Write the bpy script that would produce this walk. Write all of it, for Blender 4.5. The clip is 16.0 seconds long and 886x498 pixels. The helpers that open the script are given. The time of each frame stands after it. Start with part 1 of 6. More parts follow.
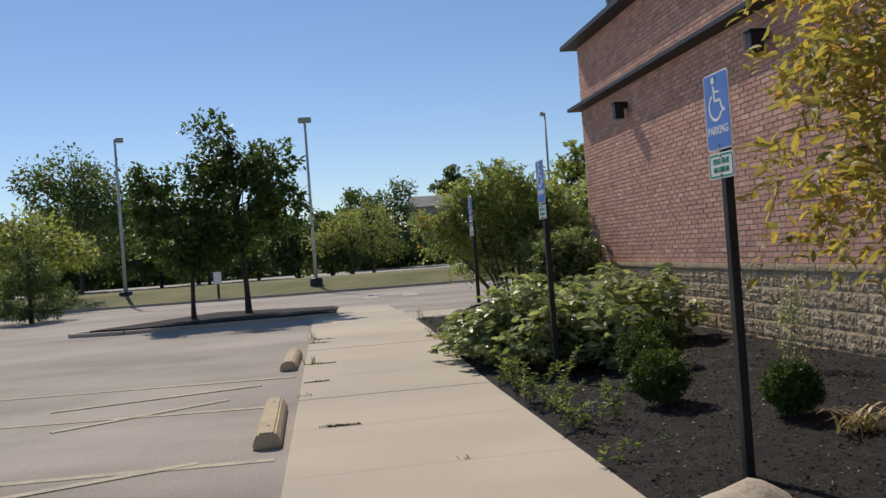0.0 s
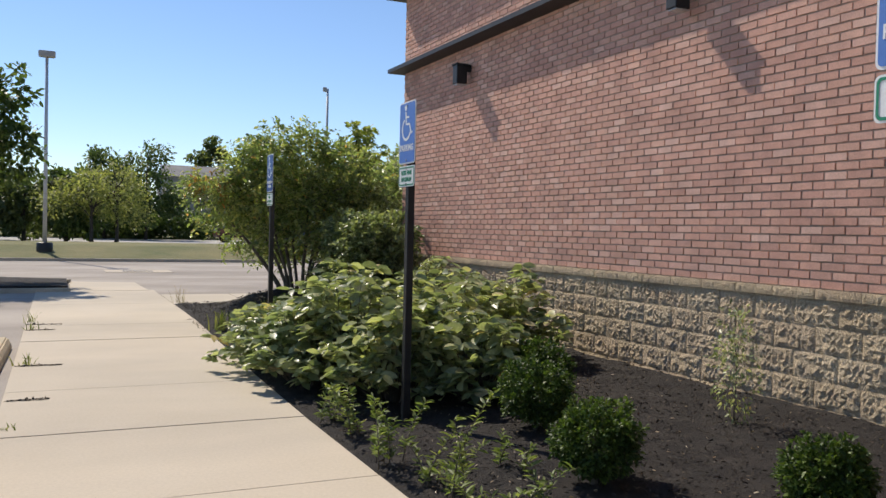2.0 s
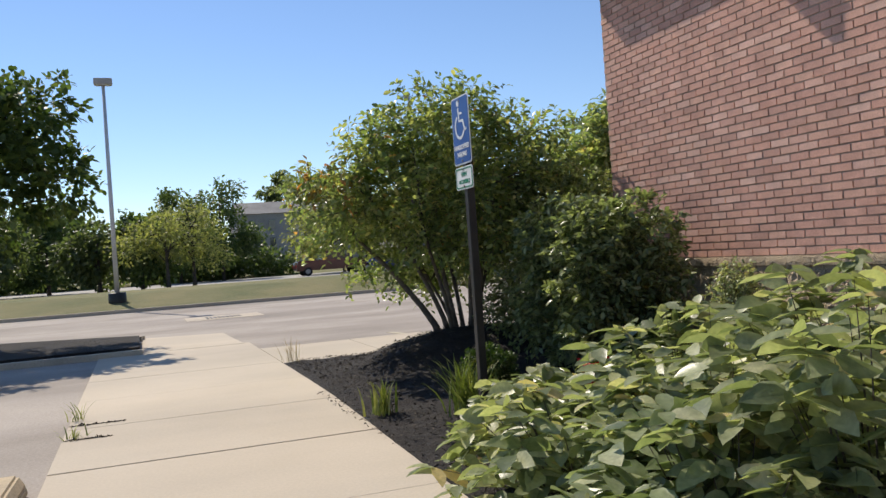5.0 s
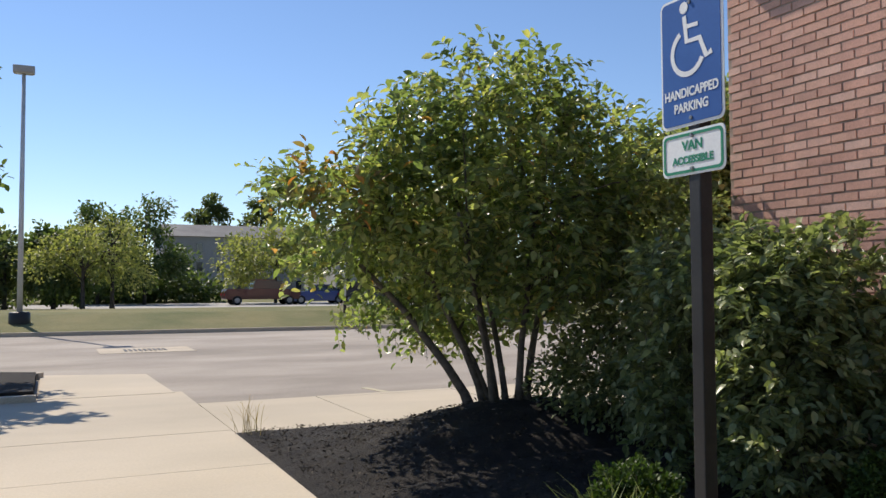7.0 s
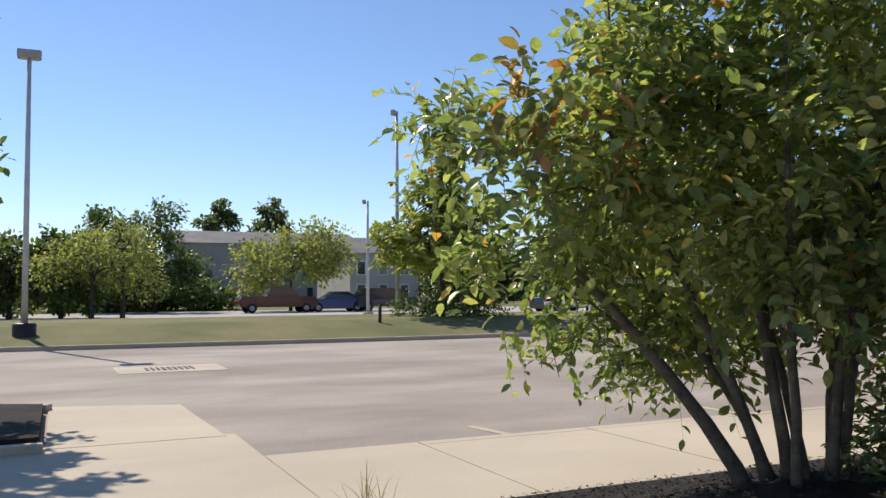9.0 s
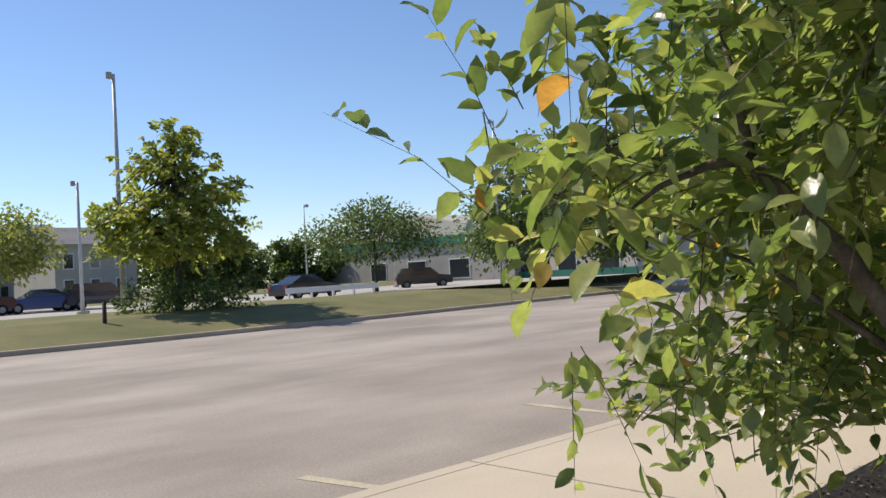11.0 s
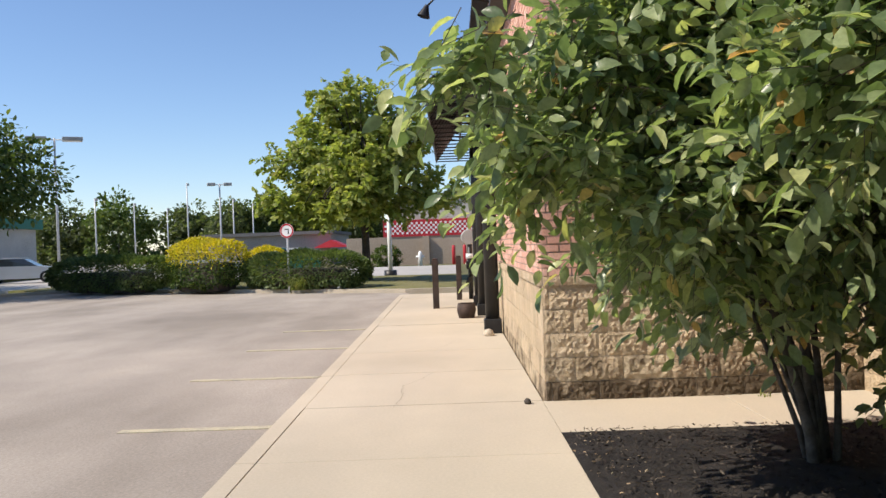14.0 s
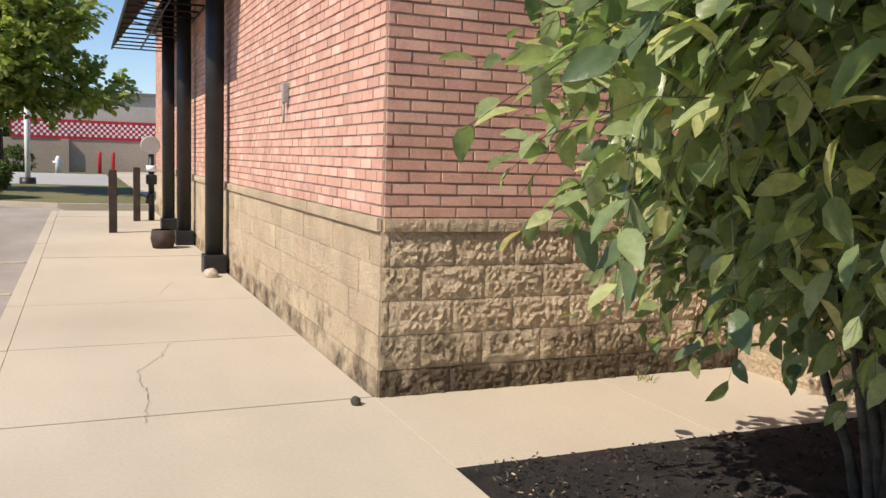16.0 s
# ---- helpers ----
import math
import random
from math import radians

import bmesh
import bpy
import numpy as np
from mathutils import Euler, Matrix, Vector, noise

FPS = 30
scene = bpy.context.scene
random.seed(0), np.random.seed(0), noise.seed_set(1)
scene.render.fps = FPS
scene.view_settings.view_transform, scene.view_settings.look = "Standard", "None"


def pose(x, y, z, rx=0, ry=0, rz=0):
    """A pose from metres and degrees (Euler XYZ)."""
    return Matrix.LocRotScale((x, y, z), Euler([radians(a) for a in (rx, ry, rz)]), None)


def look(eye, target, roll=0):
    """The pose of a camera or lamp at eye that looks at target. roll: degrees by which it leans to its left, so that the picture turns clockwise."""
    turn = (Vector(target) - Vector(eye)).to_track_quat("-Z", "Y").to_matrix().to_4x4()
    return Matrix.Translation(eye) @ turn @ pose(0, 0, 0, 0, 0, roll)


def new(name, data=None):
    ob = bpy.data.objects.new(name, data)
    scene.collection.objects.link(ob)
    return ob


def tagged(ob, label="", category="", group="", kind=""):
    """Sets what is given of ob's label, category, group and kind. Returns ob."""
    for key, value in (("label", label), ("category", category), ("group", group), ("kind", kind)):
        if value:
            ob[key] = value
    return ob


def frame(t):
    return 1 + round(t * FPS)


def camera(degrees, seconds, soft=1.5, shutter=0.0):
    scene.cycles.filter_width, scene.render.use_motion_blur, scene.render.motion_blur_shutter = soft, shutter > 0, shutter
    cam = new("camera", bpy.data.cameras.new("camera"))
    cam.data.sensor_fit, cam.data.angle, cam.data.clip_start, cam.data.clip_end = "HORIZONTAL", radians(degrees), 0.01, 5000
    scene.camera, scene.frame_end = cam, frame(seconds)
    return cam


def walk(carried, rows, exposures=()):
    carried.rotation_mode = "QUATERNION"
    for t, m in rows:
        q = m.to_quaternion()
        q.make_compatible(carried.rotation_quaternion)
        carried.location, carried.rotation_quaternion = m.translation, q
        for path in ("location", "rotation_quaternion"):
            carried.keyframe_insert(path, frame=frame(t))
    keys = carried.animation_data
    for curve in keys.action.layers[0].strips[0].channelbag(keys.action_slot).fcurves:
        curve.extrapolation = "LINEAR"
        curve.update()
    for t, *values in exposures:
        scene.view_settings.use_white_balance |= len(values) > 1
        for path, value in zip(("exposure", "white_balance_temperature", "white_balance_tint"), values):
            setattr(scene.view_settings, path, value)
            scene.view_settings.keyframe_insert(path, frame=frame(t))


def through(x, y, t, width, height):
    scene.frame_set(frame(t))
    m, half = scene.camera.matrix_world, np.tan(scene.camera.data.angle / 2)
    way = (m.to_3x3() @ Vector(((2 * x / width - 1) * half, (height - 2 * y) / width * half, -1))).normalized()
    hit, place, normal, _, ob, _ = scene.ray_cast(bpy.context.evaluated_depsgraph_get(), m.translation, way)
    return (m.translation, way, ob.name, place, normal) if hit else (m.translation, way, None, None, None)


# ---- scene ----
cam = camera(55.7, 16.0)
PATH = [
    (0, (-5.213, -15.935, 1.493), (90.05, 4.23, -8.08)),
    (0.5, (-5.239, -15.223, 1.482), (89.99, 2.06, -12.58)),
    (1, (-5.283, -14.451, 1.469), (88.89, 0.12, -18.91)),
    (1.5, (-5.213, -13.719, 1.456), (88.16, -0.76, -24.76)),
    (2, (-5.216, -12.988, 1.421), (88.77, -1.32, -24.70)),
    (2.5, (-5.158, -12.225, 1.366), (88.38, 2.16, -22.38)),
    (3, (-5.192, -11.403, 1.311), (90.56, 3.45, -18.79)),
    (3.5, (-5.140, -10.601, 1.275), (89.53, 3.46, -20.32)),
    (3.7, (-5.139, -10.278, 1.273), (89.71, 3.40, -18.40)),
    (5.8, (-4.875, -6.721, 1.293), (90.83, 2.66, -22.58)),
    (6, (-4.873, -6.438, 1.313), (91.84, -0.91, -23.78)),
    (6.5, (-4.810, -5.694, 1.305), (94.05, 1.24, -25.31)),
    (7, (-4.830, -4.981, 1.303), (92.61, 0.25, -25.06)),
    (7.5, (-4.853, -4.247, 1.302), (91.91, -0.05, -22.71)),
    (8, (-4.867, -3.507, 1.309), (91.97, 1.88, -23.50)),
    (8.5, (-4.879, -2.783, 1.317), (93.03, 1.70, -21.73)),
    (9, (-4.874, -2.111, 1.322), (93.06, 0.43, -24.69)),
    (9.5, (-4.841, -1.478, 1.338), (91.90, -0.96, -28.08)),
    (10, (-4.782, -0.766, 1.340), (91.82, 0.21, -33.30)),
    (10.2, (-4.740, -0.450, 1.344), (92.21, 0.88, -35.46)),
    (12.3, (-3.213, 2.153, 1.314), (89.96, 3.14, -61.77)),
    (12.5, (-3.116, 2.344, 1.318), (90.59, 2.78, -66.27)),
    (13, (-2.791, 2.729, 1.334), (90.65, 2.46, -80.93)),
    (13.5, (-2.409, 3.109, 1.343), (90.10, 1.86, -88.93)),
    (14, (-1.916, 3.461, 1.358), (89.65, 2.09, -89.54)),
    (14.5, (-1.311, 3.733, 1.365), (88.26, 0.99, -93.14)),
    (15, (-0.709, 4.027, 1.392), (86.84, -0.38, -97.16)),
    (15.5, (-0.060, 4.181, 1.399), (84.48, -0.94, -102.93)),
    (16, (0.649, 4.270, 1.389), (83.96, -1.82, -113.21)),
]
walk(cam, [(t, pose(*eye, *turn)) for t, eye, turn in PATH], [(0, -0.4), (0.5, -0.38), (1, -0.32), (1.5, 0.05), (3.5, 0.0), (6, 0.08), (7.5, 0.05), (8.5, 0.15), (9, 0.08), (10, 0.1), (12.5, 0.05), (13, 0.12), (13.5, 0.32), (14.5, 0.28), (15.5, 0.17), (16, 0.2)])

# world and sun
SUN_WAY = Vector((0.2, -0.66, -0.71)).normalized()
world = bpy.data.worlds.new("sky")
scene.world = world
world.use_nodes = True
wn, wl = world.node_tree.nodes, world.node_tree.links
sky = wn.new("ShaderNodeTexSky")
sky.sky_type, sky.sun_disc = "NISHITA", False
sky.sun_elevation, sky.sun_rotation = radians(46), radians(-17)
sky.air_density, sky.dust_density, sky.ozone_density = 1.0, 0.0, 5.0
tint = wn.new("ShaderNodeMix")
tint.data_type, tint.blend_type = "RGBA", "MULTIPLY"
tint.inputs["Factor"].default_value = 1.0
tint.inputs[7].default_value = (1.02, 0.98, 1.01, 1.0)
wl.new(sky.outputs[0], tint.inputs[6])
wl.new(tint.outputs[2], wn["Background"].inputs[0])
wn["Background"].inputs[1].default_value = 0.125
sun = new("sun", bpy.data.lights.new("sun", "SUN"))
sun.data.energy, sun.data.angle, sun.data.color = 5.0, radians(0.53), (1.0, 0.90, 0.77)
sun.matrix_world = look((0, 0, 30), Vector((0, 0, 30)) + SUN_WAY)


# materials
def shader(name, rough=0.7, metal=0.0, spec=0.5):
    m = bpy.data.materials.new(name)
    m.use_nodes = True
    b = m.node_tree.nodes["Principled BSDF"]
    b.inputs["Roughness"].default_value = rough
    b.inputs["Metallic"].default_value = metal
    b.inputs["Specular IOR Level"].default_value = spec
    return m, m.node_tree.nodes, m.node_tree.links, b


def ramp(n, stops):
    r = n.new("ShaderNodeValToRGB")
    e = r.color_ramp.elements
    while len(e) < len(stops):
        e.new(0.5)
    for k, (p, c) in zip(e, stops):
        k.position, k.color = p, (*c, 1)
    return r


def noise_node(n, l, coord, scale, detail=6, rough=0.6):
    x = n.new("ShaderNodeTexNoise")
    x.inputs["Scale"].default_value, x.inputs["Detail"].default_value, x.inputs["Roughness"].default_value = scale, detail, rough
    l.new(coord, x.inputs["Vector"])
    return x


def mixed(n, l, kind, fac, a, b):
    x = n.new("ShaderNodeMix")
    x.data_type, x.blend_type = "RGBA", kind
    for socket, v in ((x.inputs[0], fac), (x.inputs[6], a), (x.inputs[7], b)):
        if hasattr(v, "links"):
            l.new(v, socket)
        else:
            socket.default_value = v if isinstance(v, float) else (*v, 1)
    return x.outputs[2]


def surface(name, dark, light, scale=1.2, fine=40.0, rough=0.8, bump=0.3, depth=0.01, metal=0.0, spot=0.35, spec=0.4):
    """Two scales of colour (blotches and grain) and a fine relief, in metres of the world."""
    m, n, l, b = shader(name, rough, metal, spec)
    pos = n.new("ShaderNodeNewGeometry").outputs["Position"]
    big, small = noise_node(n, l, pos, scale), noise_node(n, l, pos, fine, 4, 0.7)
    r = ramp(n, [(0.3, dark), (0.7, light)])
    l.new(big.outputs["Fac"], r.inputs[0])
    g = ramp(n, [(0.3, (0.62, 0.62, 0.62)), (0.7, (1.25, 1.25, 1.25))])
    l.new(small.outputs["Fac"], g.inputs[0])
    l.new(mixed(n, l, "MULTIPLY", spot * 2 if spot < 0.5 else 1.0, r.outputs[0], g.outputs[0]), b.inputs["Base Color"])
    if bump:
        u = n.new("ShaderNodeBump")
        u.inputs["Strength"].default_value, u.inputs["Distance"].default_value = bump, depth
        l.new(small.outputs["Fac"], u.inputs["Height"])
        l.new(u.outputs[0], b.inputs["Normal"])
    return m


def piece_random(n, l):
    """A random number for each piece, whether an object or an island of a joined mesh."""
    a = n.new("ShaderNodeMath")
    a.operation = "ADD"
    l.new(n.new("ShaderNodeObjectInfo").outputs["Random"], a.inputs[0])
    l.new(n.new("ShaderNodeNewGeometry").outputs["Random Per Island"], a.inputs[1])
    f = n.new("ShaderNodeMath")
    f.operation = "FRACT"
    l.new(a.outputs[0], f.inputs[0])
    return f.outputs[0]


def pieces(name, colours, fine=60.0, rough=0.85, bump=0.5, depth=0.01, grain=0.6, big=3.0):
    """Pieces that differ in colour one by one, with grain and relief."""
    m, n, l, b = shader(name, rough, 0.0, 0.3)
    pos = n.new("ShaderNodeNewGeometry").outputs["Position"]
    r = ramp(n, [(i / (len(colours) - 1), c) for i, c in enumerate(colours)])
    l.new(piece_random(n, l), r.inputs[0])
    small, wide = noise_node(n, l, pos, fine, 5, 0.7), noise_node(n, l, pos, big, 4)
    g = ramp(n, [(0.25, (0.6, 0.6, 0.6)), (0.75, (1.25, 1.25, 1.25))])
    l.new(small.outputs["Fac"], g.inputs[0])
    h = ramp(n, [(0.3, (0.82, 0.82, 0.82)), (0.7, (1.12, 1.12, 1.12))])
    l.new(wide.outputs["Fac"], h.inputs[0])
    c = mixed(n, l, "MULTIPLY", grain, r.outputs[0], g.outputs[0])
    l.new(mixed(n, l, "MULTIPLY", 1.0, c, h.outputs[0]), b.inputs["Base Color"])
    u = n.new("ShaderNodeBump")
    u.inputs["Strength"].default_value, u.inputs["Distance"].default_value = bump, depth
    l.new(small.outputs["Fac"], u.inputs["Height"])
    l.new(u.outputs[0], b.inputs["Normal"])
    return m


def leaf_shader(name, colours, through=0.35, rough=0.5):
    m, n, l, b = shader(name, rough, 0.0, 0.4)
    r = ramp(n, [(p, c) for p, c in colours])
    l.new(n.new("ShaderNodeNewGeometry").outputs["Random Per Island"], r.inputs[0])
    pos = n.new("ShaderNodeNewGeometry").outputs["Position"]
    w = noise_node(n, l, pos, 1.6, 3)
    h = ramp(n, [(0.3, (0.7, 0.75, 0.7)), (0.7, (1.25, 1.15, 1.0))])
    l.new(w.outputs["Fac"], h.inputs[0])
    c = mixed(n, l, "MULTIPLY", 1.0, r.outputs[0], h.outputs[0])
    blotch = noise_node(n, l, pos, 38.0, 3)
    q = ramp(n, [(0.3, (0.78, 0.8, 0.78)), (0.7, (1.18, 1.16, 1.2))])
    l.new(blotch.outputs["Fac"], q.inputs[0])
    c = mixed(n, l, "MULTIPLY", 1.0, c, q.outputs[0])
    u = n.new("ShaderNodeBump")
    u.inputs["Strength"].default_value, u.inputs["Distance"].default_value = 0.35, 0.004
    l.new(blotch.outputs["Fac"], u.inputs["Height"])
    l.new(u.outputs[0], b.inputs["Normal"])
    l.new(c, b.inputs["Base Color"])
    t = n.new("ShaderNodeBsdfTranslucent")
    l.new(mixed(n, l, "MULTIPLY", 1.0, c, (1.1, 1.2, 0.62)), t.inputs[0])
    s = n.new("ShaderNodeMixShader")
    s.inputs[0].default_value = through
    l.new(b.outputs[0], s.inputs[1])
    l.new(t.outputs[0], s.inputs[2])
    l.new(s.outputs[0], n["Material Output"].inputs["Surface"])
    return m


def glass_pane(name, tint):
    m, n, l, b = shader(name, 0.08, 0.0, 0.8)
    b.inputs["Base Color"].default_value = (*tint, 1)
    return m


def paved(name, dark, light, stain, bump=0.35, spot=0.3):
    m = surface(name, dark, light, 0.35, 45, 0.9, bump, 0.006, spot=spot)
    n, l = m.node_tree.nodes, m.node_tree.links
    b = n["Principled BSDF"]
    old = b.inputs["Base Color"].links[0].from_socket
    g = n.new("ShaderNodeNewGeometry")
    mp = n.new("ShaderNodeMapping")
    mp.inputs["Scale"].default_value = (0.16, 0.42, 1.0)
    l.new(g.outputs["Position"], mp.inputs[0])
    streak = noise_node(n, l, mp.outputs[0], 1.0, 4, 0.55)
    r = ramp(n, [(0.36, stain), (0.58, (1, 1, 1)), (0.75, (1.09, 1.08, 1.06))])
    l.new(streak.outputs["Fac"], r.inputs[0])
    l.new(mixed(n, l, "MULTIPLY", 1.0, old, r.outputs[0]), b.inputs["Base Color"])
    return m


ASPHALT = paved("asphalt", (0.325, 0.284, 0.243), (0.43, 0.378, 0.322), (0.70, 0.69, 0.675))
CONCRETE = paved("concrete", (0.49, 0.42, 0.318), (0.575, 0.497, 0.385), (0.86, 0.87, 0.89), 0.1, 0.1)
KERB = surface("kerb_concrete", (0.42, 0.36, 0.28), (0.56, 0.48, 0.37), 1.2, 60, 0.9, 0.25, 0.005)
MULCH = surface("mulch", (0.012, 0.010, 0.009), (0.04, 0.033, 0.028), 6, 70, 0.95, 0.9, 0.03)
GRASS = surface("grass", (0.11, 0.125, 0.04), (0.23, 0.20, 0.085), 0.35, 30, 0.95, 0.7, 0.03)
EARTH = surface("earth", (0.09, 0.10, 0.04), (0.17, 0.15, 0.07), 0.05, 8, 0.95, 0.5, 0.03)
ROAD = surface("road_surface", (0.36, 0.34, 0.31), (0.46, 0.44, 0.41), 0.1, 20, 0.9, 0.2, 0.01)
LINE = surface("worn_paint", (0.36, 0.325, 0.26), (0.58, 0.51, 0.34), 5, 80, 0.9, 0.2, 0.003)
BRICK = pieces("brick", [(0.57, 0.335, 0.262), (0.63, 0.355, 0.275), (0.67, 0.375, 0.285), (0.73, 0.44, 0.335), (0.64, 0.36, 0.275), (0.77, 0.50, 0.40), (0.69, 0.39, 0.295), (0.63, 0.365, 0.285)], 90, 0.85, 0.6, 0.006)
MORTAR = surface("mortar", (0.35, 0.265, 0.21), (0.46, 0.36, 0.285), 3, 120, 0.95, 0.4, 0.004)
BLOCK_COLOURS = [(0.55, 0.43, 0.285), (0.615, 0.485, 0.325), (0.58, 0.445, 0.30), (0.645, 0.52, 0.355)]
BLOCK = pieces("split_face_block", BLOCK_COLOURS, 58, 0.9, 1.0, 0.022)
BLOCK_MORTAR = surface("block_mortar", (0.40, 0.34, 0.26), (0.50, 0.43, 0.34), 3, 110, 0.95, 0.4, 0.004)


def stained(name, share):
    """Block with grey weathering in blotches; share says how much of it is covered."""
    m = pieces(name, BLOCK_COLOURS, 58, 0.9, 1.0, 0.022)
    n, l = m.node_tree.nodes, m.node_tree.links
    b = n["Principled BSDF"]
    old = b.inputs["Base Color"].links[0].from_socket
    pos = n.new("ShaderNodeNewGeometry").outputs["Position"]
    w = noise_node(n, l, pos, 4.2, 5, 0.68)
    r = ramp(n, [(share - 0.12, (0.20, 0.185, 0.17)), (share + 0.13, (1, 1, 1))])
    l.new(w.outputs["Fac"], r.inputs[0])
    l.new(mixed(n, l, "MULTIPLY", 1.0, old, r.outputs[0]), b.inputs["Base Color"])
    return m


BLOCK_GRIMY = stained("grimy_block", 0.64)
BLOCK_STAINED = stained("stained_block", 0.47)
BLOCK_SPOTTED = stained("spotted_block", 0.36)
CORNICE = surface("dark_metal_trim", (0.018, 0.017, 0.017), (0.035, 0.033, 0.032), 2, 60, 0.5, 0.1, 0.002)
BLACK = surface("black_paint", (0.012, 0.012, 0.013), (0.028, 0.027, 0.027), 4, 90, 0.45, 0.15, 0.002)
POLE = surface("galvanised_pole", (0.45, 0.46, 0.47), (0.60, 0.61, 0.62), 2, 60, 0.5, 0.1, 0.002, 0.2)
BARK = surface("bark", (0.035, 0.028, 0.022), (0.10, 0.085, 0.07), 9, 60, 0.95, 0.8, 0.012)
STEM = surface("stem_bark", (0.06, 0.05, 0.04), (0.17, 0.145, 0.115), 12, 80, 0.9, 0.6, 0.006)
WOOD = surface("dark_post", (0.03, 0.02, 0.016), (0.075, 0.05, 0.04), 6, 80, 0.8, 0.4, 0.005)

LEAF_BUSH = leaf_shader("leaf_bush", [(0, (0.15, 0.21, 0.09)), (0.5, (0.28, 0.345, 0.145)), (0.86, (0.43, 0.47, 0.22)), (0.985, (0.56, 0.52, 0.23)), (1, (0.64, 0.30, 0.11))], 0.56, 0.28)
LEAF_LARGE = leaf_shader("leaf_large", [(0, (0.15, 0.215, 0.12)), (0.5, (0.27, 0.345, 0.185)), (0.84, (0.43, 0.50, 0.285)), (0.975, (0.60, 0.62, 0.32)), (0.992, (0.60, 0.46, 0.22)), (1, (0.62, 0.34, 0.13))], 0.5, 0.3)
LEAF_WEED = leaf_shader("leaf_weed", [(0, (0.12, 0.16, 0.055)), (0.6, (0.20, 0.26, 0.085)), (1, (0.34, 0.38, 0.15))], 0.45, 0.5)
LEAF_CLIP = leaf_shader("leaf_clipped", [(0, (0.13, 0.165, 0.085)), (0.6, (0.26, 0.305, 0.16)), (1, (0.46, 0.50, 0.29))], 0.44, 0.3)
LEAF_MAPLE = leaf_shader("leaf_maple", [(0, (0.23, 0.29, 0.085)), (0.6, (0.34, 0.395, 0.125)), (1, (0.47, 0.47, 0.17))], 0.56)
# muted olive, with the haze over distant trees brightened into the colour
LEAF_SAGE = leaf_shader("leaf_sage", [(0, (0.21, 0.24, 0.095)), (0.6, (0.30, 0.315, 0.13)), (1, (0.39, 0.385, 0.17))], 0.6)
LEAF_RUST = leaf_shader("leaf_rust", [(0, (0.19, 0.17, 0.07)), (0.6, (0.29, 0.22, 0.09)), (0.9, (0.42, 0.25, 0.10)), (1, (0.62, 0.24, 0.08))], 0.45)
LEAF_YELLOW = leaf_shader("leaf_turning", [(0, (0.26, 0.25, 0.08)), (0.4, (0.46, 0.39, 0.13)), (0.85, (0.60, 0.45, 0.17)), (1, (0.66, 0.37, 0.14))], 0.5)
LEAF_TREE = leaf_shader("leaf_tree", [(0, (0.06, 0.10, 0.03)), (0.6, (0.10, 0.15, 0.042)), (1, (0.18, 0.23, 0.07))], 0.42)
LEAF_DARK = leaf_shader("leaf_dark", [(0, (0.07, 0.11, 0.045)), (0.6, (0.12, 0.17, 0.065)), (1, (0.19, 0.24, 0.095))], 0.45)
LEAF_OLIVE = leaf_shader("leaf_olive", [(0, (0.23, 0.27, 0.085)), (0.6, (0.34, 0.37, 0.12)), (1, (0.46, 0.45, 0.15))], 0.6)
LEAF_HYDRANGEA = leaf_shader("leaf_broad", [(0, (0.17, 0.205, 0.12)), (0.45, (0.30, 0.345, 0.20)), (0.85, (0.50, 0.535, 0.33)), (0.97, (0.68, 0.66, 0.44)), (1, (0.66, 0.50, 0.28))], 0.44, 0.34)
LEAF_BOX = leaf_shader("leaf_boxwood", [(0, (0.034, 0.064, 0.016)), (0.6, (0.066, 0.115, 0.026)), (1, (0.15, 0.215, 0.05))])
LEAF_GOLD = leaf_shader("leaf_gold", [(0, (0.40, 0.37, 0.03)), (0.5, (0.68, 0.58, 0.03)), (1, (0.85, 0.70, 0.05))], 0.4)
BLADE = leaf_shader("grass_blade", [(0, (0.10, 0.14, 0.03)), (0.6, (0.22, 0.27, 0.06)), (1, (0.42, 0.40, 0.16))], 0.3)
DRY = leaf_shader("dry_stalk", [(0, (0.30, 0.22, 0.11)), (1, (0.5, 0.40, 0.24))], 0.2)


# shapes
def part(name, bm, material, parent=None, label=""):
    me = bpy.data.meshes.new(name)
    bm.to_mesh(me)
    bm.free()
    me.materials.append(material)
    ob = new(name, me)
    ob.parent = parent
    if label:
        ob["label"] = label
    return ob


def raw(name, verts, faces, material, parent=None, label="", smooth=False):
    me = bpy.data.meshes.new(name)
    me.from_pydata(verts, [], faces)
    me.materials.append(material)
    if smooth:
        me.polygons.foreach_set("use_smooth", [True] * len(me.polygons))
    ob = new(name, me)
    ob.parent = parent
    if label:
        ob["label"] = label
    return ob


def thing(name, label, category, x=0.0, y=0.0, z=0.0, group="", kind="", turn=0.0):
    ob = new(name)
    ob.empty_display_size = 0.2
    ob.matrix_world = pose(x, y, z, 0, 0, turn)
    return tagged(ob, label, category, group, kind)


def box(bm, x0, y0, z0, x1, y1, z1, bevel=0.0):
    made = bmesh.ops.create_cube(bm, size=1.0, matrix=Matrix.Translation(((x0 + x1) / 2, (y0 + y1) / 2, (z0 + z1) / 2)) @ Matrix.Diagonal((x1 - x0, y1 - y0, z1 - z0, 1)))
    if bevel:
        edges = list({e for v in made["verts"] for e in v.link_edges})
        bmesh.ops.bevel(bm, geom=edges, offset=bevel, segments=2, affect="EDGES", profile=0.6)
    return bm


def boxed(name, x0, y0, z0, x1, y1, z1, material, parent=None, bevel=0.0, label=""):
    return part(name, box(bmesh.new(), x0, y0, z0, x1, y1, z1, bevel), material, parent, label)


